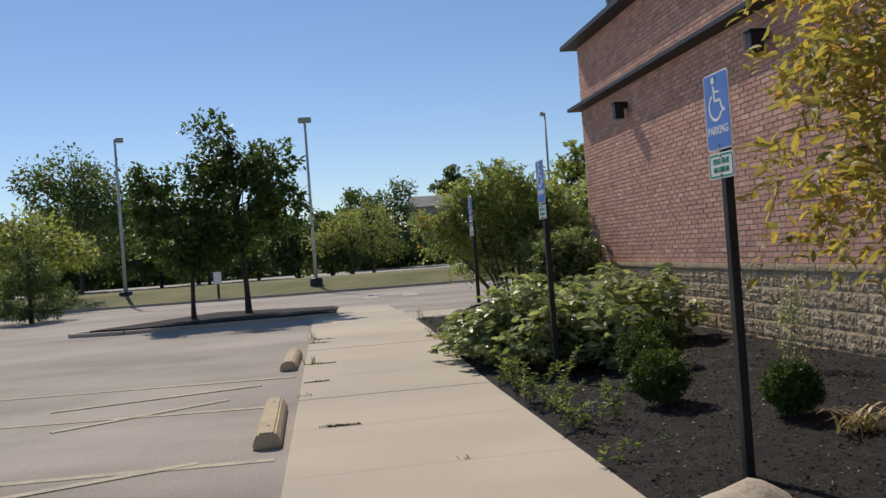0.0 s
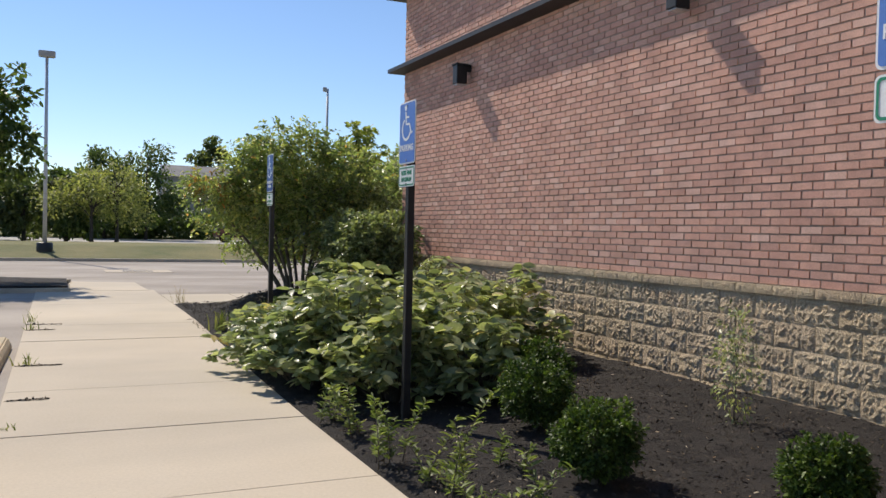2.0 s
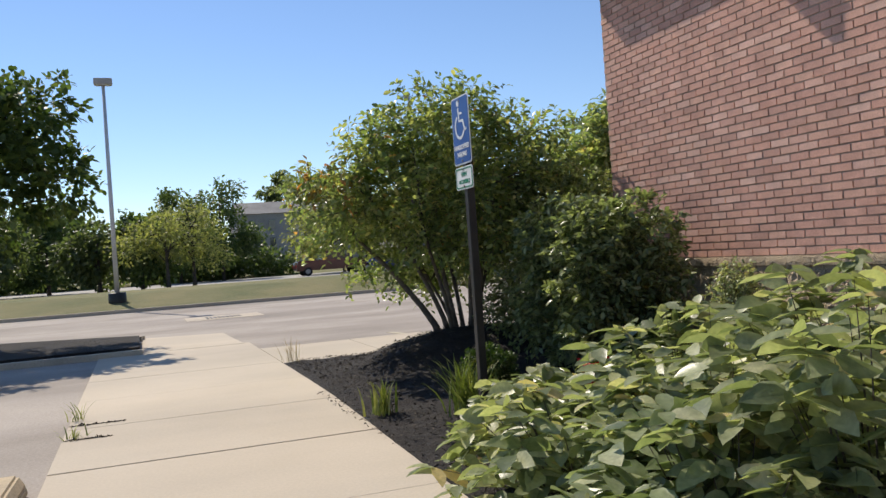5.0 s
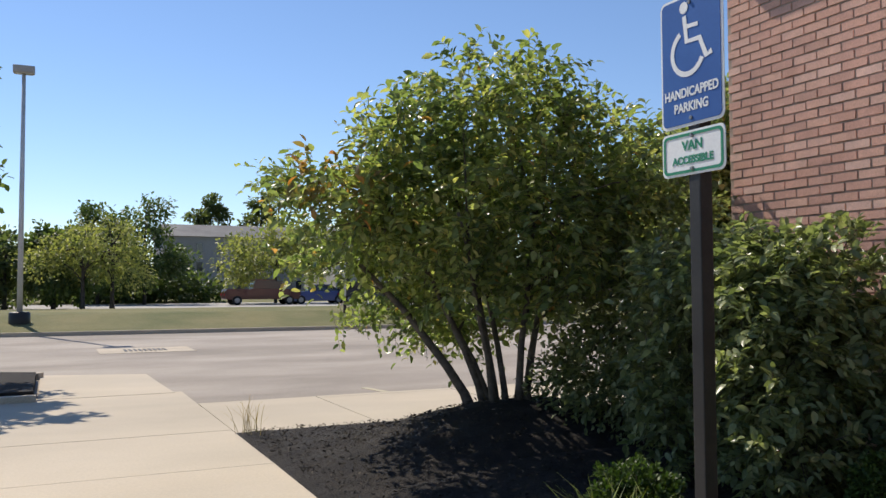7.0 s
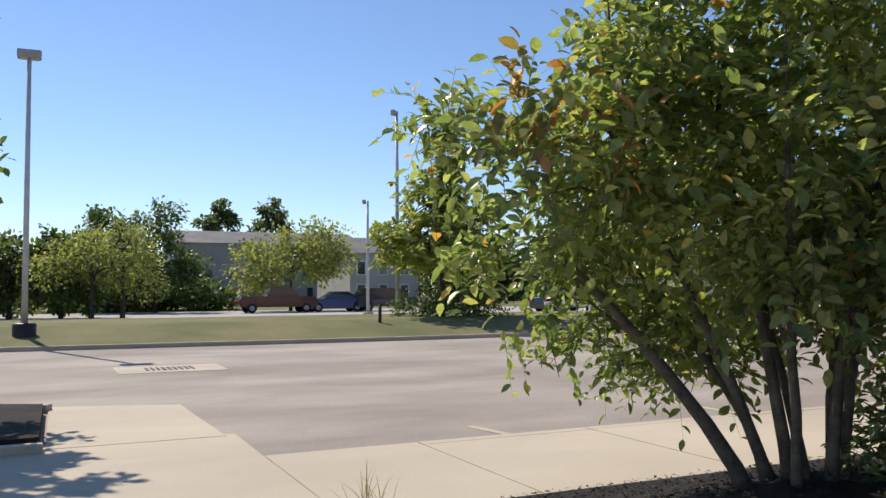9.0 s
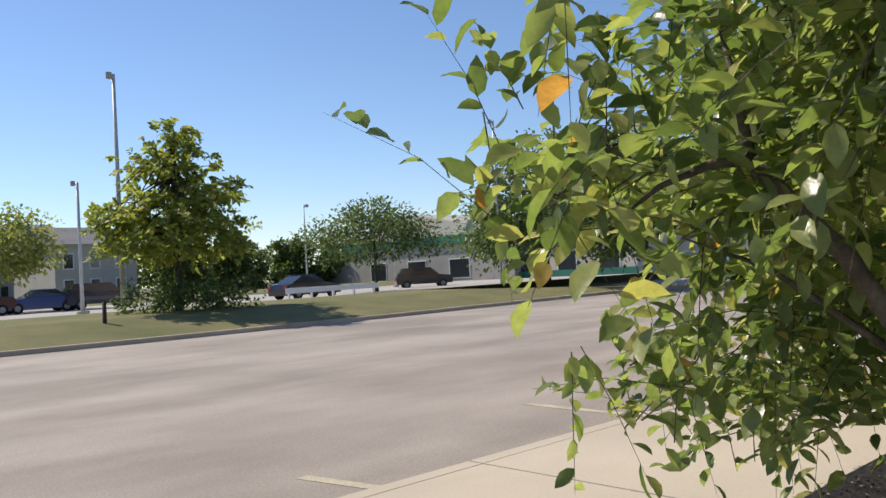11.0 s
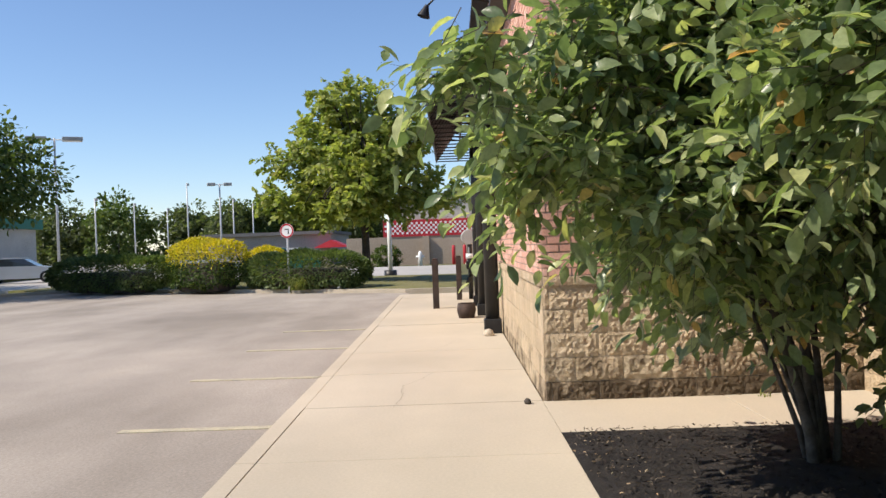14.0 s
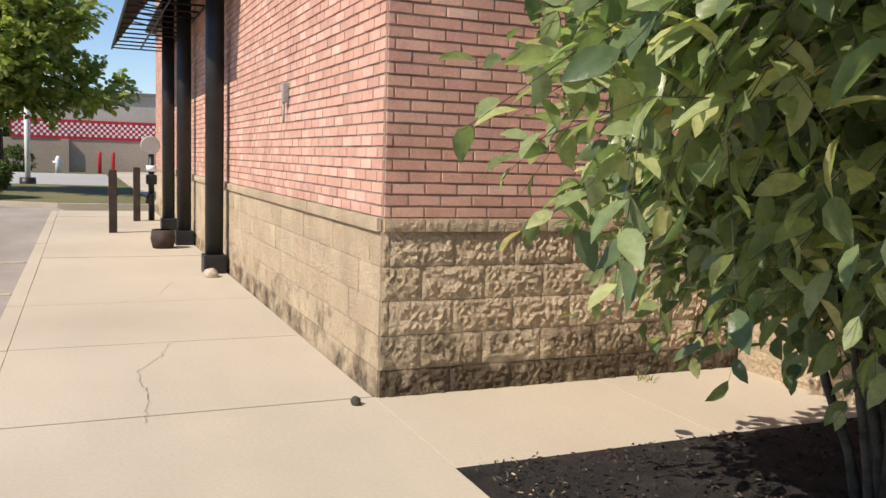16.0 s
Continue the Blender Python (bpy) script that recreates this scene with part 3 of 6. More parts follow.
late = []
wall_west = brick_wall("wall_west", 0.0, -17.0, 0.0, 0.0, 5.33, "red-brown brick wall over a tan split-face block base", (9.0, 12.0, 1.05, 2.2))
wall_back = brick_wall("wall_corner_north", 0.0, 0.0, 5.18, 0.0, 5.33, "red brick return wall in the corner", (0, 0, 0, 0), begin=0.302)
wall_strip = brick_wall("wall_corner_west", 5.18, 0.0, 5.18, 2.69, 5.33, "red brick wall over split-face block beside the strip", (0.0, 2.69, 1.05, 2.75))
wall_front = brick_wall("wall_front", 5.18, 2.69, 21.0, 2.69, 5.33, "sunlit orange-red brick shop front over a tan block base", (0.0, 5.4, 1.05, 2.0), begin=0.302)
for name, x0, y0, x1, y1, h in (("wall_south", 0.0, -44.3, 60.0, -44.0, 5.33), ("wall_east", 20.7, -44.0, 21.0, 2.38, 5.33), ("wall_west_far", 0.0, -44.0, 0.3, -17.0, 5.33)):
    tagged(boxed(name, x0, y0, -0.3, x1, y1, h, MORTAR), "plain wall closing the brick building", "wall", kind="structure")
structure("roof", prism(bmesh.new(), [(0.2, -44), (20.8, -44), (20.8, 2.5), (5.4, 2.5), (5.4, -0.2), (0.2, -0.2)], 5.24, 5.33), CORNICE, "flat roof of the brick building", "roof")


def cornice(name, z0, z1, out, label):
    """A dark metal band with a sloping top all along the walls."""
    bm = bmesh.new()
    line = [(0.0, -44.0), (0.0, 0.0), (5.18, 0.0), (5.18, 2.69), (21.0, 2.69)]
    off = []
    for i, (x, y) in enumerate(line):
        off.append((x - (out if i in (0, 1, 2, 3) else 0), y + (out if i in (1, 2, 3, 4) else 0)))
    for (p, q), (a, b) in zip(zip(line, line[1:]), zip(off, off[1:])):
        v = [bm.verts.new(c) for c in ((*p, z0), (*q, z0), (*b, z0 + 0.03), (*a, z0 + 0.03), (*p, z1 + 0.1), (*q, z1 + 0.1), (*b, z1), (*a, z1))]
        for f in ((0, 1, 2, 3), (3, 2, 6, 7), (7, 6, 5, 4)):
            bm.faces.new([v[i] for i in f])
    return structure(name, bm, CORNICE, label, "cornice")


cornice("cornice_low", 4.0, 4.09, 0.225, "dark metal cornice along the brick wall")
cornice("cornice_high", 5.23, 5.34, 0.27, "dark metal roof edge of the brick wall")


# plants
def foliage(name, label, category, x, y, lobes, count, per, spread, size, material, seed, stems=(), z=0.0, group="", width=0.5, droop=0.3, thick=0.03, limbs=30, stem_material=None, leafname="crown", rise=0.35, fine=False, twig=0.0, twig_droop=0.25, lift=0.3):
    """A bush or tree: stems (x, y, lean x, lean y, height), limbs to the clumps, and a crown of single leaves."""
    stem_material = stem_material or STEM
    t = thing(name, label, category, x, y, z, group)
    if twig:
        at, out, ends = sprays(seed, lobes, count, per, twig, twig_droop, lift)
        centres = ends[:, 1]
        twig_mesh(ends, 0.0028, stem_material, t)
    else:
        at, out, centres = clumps(seed, lobes, count, per, spread)
    crown = leaves(leafname, at, out, size, material, t, seed, width, droop, fine=fine, spread=0.32 if twig else 0.65)
    if leafname != "crown":
        tagged(crown, kind="stuff")
    rng = random.Random(seed)
    tops = []
    for i, (sx, sy, lx, ly, h, r) in enumerate(stems):
        pts, n = [], 6
        for k in range(n + 1):
            f = k / n
            pts.append((sx + lx * f ** 1.3 + rng.uniform(-1, 1) * 0.03 * f, sy + ly * f ** 1.3 + rng.uniform(-1, 1) * 0.03 * f, -0.05 + h * f))
        part("trunk" if len(stems) == 1 else "stem", tube(bmesh.new(), pts, [r * (1.25 if k == 0 else 1 - 0.6 * k / n) for k in range(n + 1)], 8), stem_material, t)
        tops.append(pts)
    if tops and limbs:
        order = list(range(len(centres)))
        rng.shuffle(order)
        for k in order[:limbs]:
            c = Vector(centres[k])
            s = min(tops, key=lambda q: (Vector(q[-1]) - c).length)
            a = Vector(s[rng.randrange(3, 7)])
            if fine and (c - a).length > 1.1:
                continue
            mid = a.lerp(c, 0.5) + Vector((0, 0, rise * (c - a).length * 0.4))
            r = stems[0][5] * 0.32
            part("limb", tube(bmesh.new(), [a, a.lerp(mid, 0.6), mid.lerp(c, 0.4), c], [r, r * 0.75, r * 0.45, r * 0.15], 5), stem_material, t)
    return t


# corner bushes with many stems
def shifted(lobes, x, y, z):
    """Lobes given in the world's place, moved to those of a thing at x, y, z."""
    return [(a - x, b - y, c - z, d, e, f) for a, b, c, d, e, f in lobes]


bush_stems = [(-0.16, 0.12, -0.85, 0.4, 1.3, 0.046), (-0.08, 0.06, -0.75, 0.2, 1.7, 0.034), (-0.02, 0.0, -0.35, 0.1, 1.9, 0.036), (0.05, -0.04, -0.15, 0.45, 1.8, 0.03), (0.1, -0.1, 0.05, -0.3, 1.9, 0.034), (0.16, -0.12, 0.35, -0.05, 1.8, 0.034), (0.2, -0.02, 0.6, 0.35, 1.6, 0.028), (-0.1, -0.1, -0.55, -0.5, 1.6, 0.03), (0.02, 0.1, -0.5, 0.7, 1.4, 0.024)]
corner = foliage("corner_bush", "large green multi-stemmed bush with a few orange leaves in mulch", "bush", -1.55, 0.97,
                 shifted([(-1.55, 0.95, 2.15, 1.2, 0.9, 0.95), (-2.5, 1.1, 2.0, 0.75, 0.6, 0.55), (-2.2, 0.9, 2.5, 0.7, 0.55, 0.45), (-0.75, 0.7, 2.3, 0.7, 0.7, 0.65), (-1.5, 0.25, 1.9, 0.95, 0.5, 0.65), (-1.7, 0.5, 2.8, 0.8, 0.5, 0.4), (-3.2, 1.45, 2.1, 0.38, 0.32, 0.26), (-3.0, 0.85, 2.0, 0.42, 0.36, 0.3), (-2.4, 1.9, 1.05, 0.32, 0.3, 0.15), (-1.6, 2.0, 0.9, 0.45, 0.35, 0.2), (-1.5, 1.65, 0.98, 0.55, 0.4, 0.25), (-2.0, 1.6, 1.2, 0.5, 0.4, 0.28), (-0.9, 1.2, 1.2, 0.5, 0.4, 0.25), (-2.05, 0.6, 1.5, 0.65, 0.45, 0.32), (-1.25, 0.4, 1.4, 0.65, 0.45, 0.3),
                          (-1.0, 1.8, 1.3, 0.55, 0.4, 0.35), (-1.2, 1.6, 2.1, 0.7, 0.45, 0.6), (-2.8, 1.75, 1.6, 0.42, 0.36, 0.26), (-2.3, 1.6, 1.6, 0.5, 0.4, 0.4), (-1.3, 2.1, 1.9, 0.55, 0.4, 0.5), (-0.8, 2.2, 2.2, 0.5, 0.36, 0.45)], -1.55, 0.97, 0.28),
                 2350, 10, 0.15, 0.08, LEAF_BUSH, 11, bush_stems, z=0.28, limbs=90, fine=True, width=0.52, twig=0.42, droop=0.25)
rust_at, rust_out, rust_ends = sprays(19, shifted([(-3.25, 0.75, 2.2, 0.3, 0.25, 0.18), (-2.95, 0.7, 2.05, 0.35, 0.3, 0.25)], -1.55, 0.97, 0.28), 15, 8, 0.3)
leaves("turned_leaves", rust_at, rust_out, 0.09, LEAF_RUST, corner, 19, 0.52, 0.3, "rust and orange turned leaves", fine=True, spread=0.4)
foliage("strip_bush", "large green multi-stemmed bush beside the concrete strip", "bush", 2.85, 1.4,
        shifted([(2.85, 1.3, 2.2, 1.0, 1.0, 1.05), (2.6, 2.0, 2.0, 0.8, 0.7, 0.7), (2.0, 2.7, 2.2, 0.55, 0.5, 0.45), (1.45, 3.35, 2.1, 0.28, 0.26, 0.18), (2.5, 2.9, 1.75, 0.35, 0.35, 0.25), (3.15, 2.35, 1.4, 0.4, 0.35, 0.25), (2.4, 1.9, 1.3, 0.55, 0.5, 0.35), (2.3, 2.3, 2.8, 0.7, 0.6, 0.5), (2.8, 1.8, 3.0, 0.85, 0.8, 0.6), (3.2, 1.6, 1.05, 0.4, 0.34, 0.22), (3.35, 1.8, 1.3, 0.38, 0.38, 0.3), (2.6, 1.2, 1.5, 0.8, 0.7, 0.5), (2.2, 2.2, 3.25, 0.55, 0.5, 0.35), (2.5, 2.2, 1.5, 0.6, 0.5, 0.35), (1.95, 3.05, 1.75, 0.4, 0.34, 0.28), (1.9, 2.4, 1.6, 0.5, 0.4, 0.35), (2.75, 0.75, 0.75, 0.5, 0.4, 0.4), (3.1, 1.95, 1.17, 0.45, 0.35, 0.25), (1.95, 1.6, 1.75, 0.5, 0.45, 0.5)], 2.85, 1.4, 0.05),
        3250, 10, 0.19, 0.108, LEAF_LARGE, 12, [(a * 0.6, b * 0.6, c * 0.6 + 0.1, d * 0.5 + 0.25, h, r * 0.8) for a, b, c, d, h, r in bush_stems], z=0.05, limbs=80, fine=True, width=0.5, droop=0.55, twig=0.5, twig_droop=0.4)
foliage("clipped_shrub", "dense clipped dark green shrub by the brick wall", "shrub", -1.0, -1.25,
        [(sx * 0.26, sy * 0.36, h, 0.4, 0.42, 0.4) for sx in (-1, 1) for sy in (-1, 1) for h in (0.42, 0.82, 1.24)] + [(0, 0, 1.3, 0.5, 0.6, 0.3)], 2300, 10, 0.085, 0.07, LEAF_CLIP, 13, [(0, 0, 0.1, 0.1, 0.9, 0.04), (0.1, 0.1, 0.3, -0.2, 0.9, 0.03)], z=0.08, limbs=20, fine=True, twig=0.16, twig_droop=0.3, lift=0.2)
foliage("turning_tree", "small tree with yellow and orange autumn leaves", "tree", -1.35, -12.1,
        [(-0.2, 0.0, 2.6, 1.1, 1.1, 1.1), (-0.75, 0.35, 1.75, 0.8, 0.75, 0.6), (0.3, -0.4, 2.2, 1.0, 1.0, 0.9), (-0.5, 0.7, 2.7, 0.8, 0.7, 0.7)], 900, 11, 0.17, 0.095, LEAF_YELLOW, 14, [(0, 0, -0.3, 0.2, 2.4, 0.05), (0.1, 0.05, 0.5, 0.1, 2.3, 0.04)], limbs=40, fine=True, width=0.42, twig=0.4, twig_droop=0.5)
foliage("dense_shrub", "dense dark green shrub touching the ground beside the stems", "shrub", -0.4, 0.35,
        [(0, 0, 0.95, 0.85, 0.75, 0.9), (0.0, 0.1, 1.75, 0.65, 0.6, 0.5), (-0.2, 0.1, 0.5, 0.85, 0.75, 0.5)], 560, 36, 0.11, 0.06, LEAF_CLIP, 16, [(0, 0, 0.1, 0.1, 1.6, 0.03), (0.1, 0.1, 0.3, -0.2, 1.6, 0.03)], limbs=20)
foliage("tall_shrub", "tall green shrub behind the building corner", "shrub", 0.85, 1.0,
        [(0, 0, 1.7, 0.75, 0.6, 1.1), (-0.25, 0.1, 2.3, 0.65, 0.55, 0.6), (0.15, 0.1, 2.75, 0.55, 0.5, 0.5), (-0.25, 0.9, 2.2, 0.55, 0.5, 0.6), (0.05, 1.2, 1.9, 0.5, 0.35, 0.45), (0.1, 0.9, 2.7, 0.5, 0.4, 0.4)], 950, 10, 0.14, 0.105, LEAF_LARGE, 15, [(0, 0, 0.1, 0.1, 2.0, 0.03), (0.1, 0, 0.3, 0.1, 1.8, 0.03)], limbs=30, fine=True, twig=0.35)
foliage("dense_shrub", "dense dark green shrub filling the recess behind the stems", "shrub", 2.0, 0.62,
        [(0, 0, 0.7, 0.6, 0.42, 0.55), (0.1, 0.0, 1.2, 0.55, 0.4, 0.4)], 300, 32, 0.1, 0.07, LEAF_DARK, 17, [(0, 0, 0.1, 0.1, 1.6, 0.03), (0.1, 0.1, 0.3, -0.2, 1.6, 0.03)], limbs=20)

# broad-leaved perennials
def hydrangea(x, y, rx, ry, h, seed):
    """Stems of uneven height, each ending in a whorl of broad leaves, over smaller leaves lower down."""
    rng = np.random.default_rng(seed)
    t = thing("hydrangea", "pale green broad-leaved hydrangea spilling over the bed", "shrub", x, y, 0.05, "hydrangeas")
    at, out, ends = [], [], []
    for k in range(92):
        a, q = rng.uniform(0, 6.283), rng.uniform(0, 1) ** 0.5
        dome = math.sqrt(max(0.0, 1 - (0.93 * q) ** 2))
        tip = np.array([rx * q * math.cos(a), ry * q * math.sin(a), h * (0.12 + 0.88 * dome) * (rng.uniform(0.68, 1.1) if k % 5 < 3 else rng.uniform(0.15, 0.7))])
        foot = tip * np.array([0.3, 0.3, 0.0])
        mid = foot * 0.45 + tip * 0.55 + np.array([0, 0, 0.12 * h])
        ends.append([foot, mid, tip])
        lean = np.array([math.cos(a), math.sin(a), 0.0]) * q
        turn, n = rng.uniform(0, 6.283), rng.integers(5, 8)
        for i in range(n):
            b = turn + 6.283 * i / n
            at.append(tip + rng.normal(0, 0.012, 3))
            out.append(np.array([math.cos(b), math.sin(b), 0.22]) + lean * 0.45)
        for i in range(7):
            f, b = rng.uniform(0.2, 0.92), rng.uniform(0, 6.283)
            at.append((mid if f < 0.6 else mid * (1 - f) + tip * f) + rng.normal(0, 0.03, 3))
            out.append(np.array([math.cos(b), math.sin(b), 0.1]) + lean * 0.6)
    twig_mesh(np.array(ends), 0.006, STEM, t)
    tagged(leaves("leaf_mass", np.array(at), np.array(out), 0.135, LEAF_HYDRANGEA, t, seed, 0.52, 0.28, fine=True, spread=0.2, curl=0.13), kind="stuff")
    return t


for x, y, rx, ry, h, sd in ((-2.85, -6.0, 0.62, 0.6, 1.06, 31), (-2.1, -6.3, 0.6, 0.55, 0.98, 32), (-1.75, -5.4, 0.75, 0.7, 0.98, 33), (-2.65, -5.0, 0.75, 0.7, 0.85, 34), (-1.25, -4.5, 0.65, 0.7, 0.98, 35), (-2.1, -4.0, 0.65, 0.6, 0.78, 36), (-0.95, -5.4, 0.55, 0.6, 0.98, 37), (-3.2, -4.75, 0.62, 0.75, 0.62, 38), (-3.2, -5.75, 0.5, 0.5, 0.66, 39), (-2.9, -3.85, 0.5, 0.5, 0.5, 40), (-2.75, -6.7, 0.5, 0.45, 0.72, 49), (-2.1, -6.95, 0.5, 0.42, 0.72, 50)):
    hydrangea(x, y, rx, ry, h, sd)

foliage("fine_leaved_shrub", "pale fine-leaved shrub at the foot of the block wall", "shrub", -0.7, -2.75, [(0, 0, 0.45, 0.26, 0.28, 0.38), (0.05, 0.05, 0.75, 0.2, 0.2, 0.22)], 420, 10, 0.06, 0.04, LEAF_HYDRANGEA, 48, [(0, 0, 0.05, 0.05, 0.8, 0.012), (0.03, 0.02, -0.12, -0.05, 0.7, 0.01), (0.02, -0.04, 0.12, -0.12, 0.65, 0.009)], z=0.1, width=0.45, limbs=14, twig=0.16)

# clipped box balls
for x, y, r, sd in ((-2.5, -9.17, 0.25, 41), (-2.18, -8.0, 0.26, 42), (-1.87, -10.15, 0.21, 43), (-2.4, -1.85, 0.23, 44), (-1.15, -2.2, 0.2, 45), (-1.75, -7.35, 0.26, 46)):
    foliage("boxwood_ball", "small round clipped green boxwood in dark mulch", "shrub", x, y, [(0, 0, r, r, r, r * 0.95), (0, 0, r * 0.85, r * 1.02, r * 1.02, r * 0.75)], 520, 18, 0.022, 0.026, LEAF_BOX, sd, [(0, 0, 0.02, 0.01, r * 1.2, 0.02)], z=0.03 + 0.13 * (x + 3.4) / 3.3, group="boxwood balls", width=0.6, droop=-0.1, limbs=12, leafname="leaf_mass")


def tuft(name, label, x, y, count, height, spread, material, seed, z=0.03, group="", arch=0.5, width=0.008):
    """Blades that rise and arch from one root."""
    rng = random.Random(seed)
    verts, faces = [], []
    for _ in range(count):
        a, h, s = rng.uniform(0, 6.283), height * rng.uniform(0.5, 1.1), spread * rng.uniform(0.3, 1.0)
        bx, by = rng.gauss(0, 0.03 + spread * 0.1), rng.gauss(0, 0.03 + spread * 0.1)
        dx, dy, w = math.cos(a), math.sin(a), width * rng.uniform(0.6, 1.3)
        n = len(verts)
        for k in range(5):
            f = k / 4
            r, zz = s * f ** 1.6, h * (f - arch * 0.45 * f ** 3)
            ww = w * (1 - f ** 2 * 0.95)
            verts += [(bx + dx * r - dy * ww, by + dy * r + dx * ww, zz), (bx + dx * r + dy * ww, by + dy * r - dx * ww, zz)]
        faces += [(n + 2 * k, n + 2 * k + 1, n + 2 * k + 3, n + 2 * k + 2) for k in range(4)]
    t = thing(name, label, "plant", x, y, z, group)
    tagged(raw("blade_mass", verts, faces, material, t), kind="stuff")
    return t


tuft("ornamental_grass", "upright clump of yellow-green ornamental grass", -2.66, -2.05, 150, 0.55, 0.34, BLADE, 51)
tuft("ornamental_grass", "small clump of yellow-green ornamental grass", -3.2, -1.6, 60, 0.34, 0.16, BLADE, 52)
tuft("dry_grass_tuft", "tuft of dry tan grass at the bed corner", -3.2, 2.5, 24, 0.42, 0.34, DRY, 53, width=0.003)
tuft("dry_grass_tuft", "tuft of dead tan leaves in the mulch", -1.75, -10.75, 45, 0.3, 0.35, DRY, 54, z=0.08, width=0.012, arch=1.2)
def weed(x, y, h, seed, stalks):
    """A tall weed: leaning stalks with narrow leaves all the way up."""
    rng = np.random.default_rng(seed)
    t = thing("weed", "straggly green weed at the edge of the path", "plant", x, y, 0.01, "weeds")
    at, out = [], []
    for k in range(stalks):
        tall = h * (1.0 if k == 0 else rng.uniform(0.45, 0.9))
        foot, lean = rng.normal(0, 0.06, 2), rng.normal(0, 0.10, 2)
        pts = [(foot[0] + lean[0] * f * f * 1.4, foot[1] + lean[1] * f * f * 1.4, tall * f) for f in (0.0, 0.35, 0.7, 1.0)]
        part("stalk", tube(bmesh.new(), pts, [0.005, 0.004, 0.003, 0.0015], 5), STEM, t)
        for i in range(int(tall * 150)):
            f, a = rng.uniform(0.1, 1.0), rng.uniform(0, 6.283)
            at.append((foot[0] + lean[0] * f * f * 1.4, foot[1] + lean[1] * f * f * 1.4, tall * f))
            out.append((math.cos(a), math.sin(a), 0.55))
    tagged(leaves("leaf_mass", np.array(at), np.array(out), 0.062, LEAF_WEED, t, seed, 0.26, 0.15, spread=0.25), kind="stuff")
    return t


for x, y, h, sd, n in ((-3.32, -9.05, 0.6, 61, 3), (-3.42, -8.3, 0.46, 62, 5), (-3.4, -9.6, 0.28, 63, 5), (-3.3, -7.6, 0.34, 64, 5), (-3.05, -9.45, 0.3, 65, 3), (-3.38, -7.1, 0.3, 66, 4), (-2.75, -8.6, 0.24, 67, 3), (-3.1, -2.9, 0.2, 68, 3), (-3.42, -10.6, 0.16, 69, 3), (-3.35, -8.75, 0.3, 70, 4)):
    weed(x, y, h, sd, n)
foliage("sapling", "thin pale green sapling by the block wall", "plant", -0.85, -8.5, [(0, 0, 0.45, 0.15, 0.15, 0.42)], 60, 9, 0.05, 0.04, LEAF_HYDRANGEA, 71, [(0, 0, 0.03, 0.02, 0.8, 0.006)], z=0.1, width=0.4, limbs=12, leafname="leaf_mass")
RED = leaf_shader("red_petal", [(0, (0.5, 0.012, 0.03)), (1, (0.75, 0.03, 0.06))], 0.2)
foliage("red_flower", "bright red flowering plant in the bed", "flower", -2.0, -2.85, [(0, 0, 0.3, 0.11, 0.1, 0.1), (0.03, -0.02, 0.2, 0.12, 0.1, 0.08)], 26, 7, 0.03, 0.04, RED, 72, [(0, 0, 0.02, 0, 0.3, 0.005)], z=0.08, limbs=6, leafname="petal_mass", width=0.7)
foliage("red_flower", "low orange-red flowers among the leaves", "flower", -2.35, -3.1, [(0, 0, 0.16, 0.08, 0.08, 0.06)], 12, 6, 0.03, 0.04, RED, 73, [(0, 0, 0.02, 0, 0.15, 0.004)], z=0.06, limbs=4, leafname="petal_mass", width=0.7)

# mulch chips and litter
CHIP = pieces("bark_chip", [(0.015, 0.012, 0.01), (0.035, 0.028, 0.022), (0.07, 0.055, 0.042), (0.025, 0.02, 0.017), (0.16, 0.13, 0.10)], 80, 0.95, 0.3, 0.003)


def scatter(name, label, count, x0, x1, y0, y1, size, material, seed, height):
    rng = np.random.default_rng(seed)
    at = np.stack([rng.uniform(x0, x1, count), rng.uniform(y0, y1, count), np.zeros(count)], 1)
    at[:, 2] = [height(px, py) + 0.018 for px, py in at[:, :2]]
    out = np.stack([rng.normal(0, 1, count), rng.normal(0, 1, count), rng.normal(0, 0.25, count)], 1) * 3
    return tagged(leaves(name, at, out, size, material, None, seed, 0.35, 0.0, spread=0.2), label, "mulch", kind="stuff")


scatter("bark_chips_west", "loose dark bark chips on the bed", 16000, -3.45, 0.0, -13.5, 0.0, 0.032, CHIP, 81, bed_height)
scatter("bark_chips_corner", "loose dark bark chips on the corner bed", 9000, -3.25, 3.95, 0.1, 2.68, 0.032, CHIP, 82, bed_height)
DRYLEAF = leaf_shader("dead_leaf", [(0, (0.30, 0.20, 0.12)), (0.6, (0.48, 0.38, 0.27)), (1, (0.62, 0.55, 0.45))], 0.1)
scatter("dead_leaves", "scattered pale dead leaves and wood bits on the mulch", 420, -3.4, -0.1, -13.0, -6.5, 0.028, DRYLEAF, 83, bed_height)
scatter("dead_leaves_edge", "dry leaves gathered along the edge of the bed", 150, -0.5, 4.0, 2.35, 2.72, 0.026, DRYLEAF, 84, bed_height)

for i, (x, y, h, sd) in enumerate([(-5.3, -8.38, 0.06, 91), (-5.52, -3.75, 0.22, 92), (-5.54, -0.75, 0.2, 93), (-5.56, 0.1, 0.34, 94), (-4.3, -10.0, 0.05, 95), (-5.52, -6.6, 0.08, 96), (5.05, 0.9, 0.1, 97)]):
    tuft("joint_weed", "small green weed growing from a joint of the path", x, y, 16, h * 0.7, h * 0.6, BLADE, sd, z=-0.01, group="joint weeds", width=0.006)


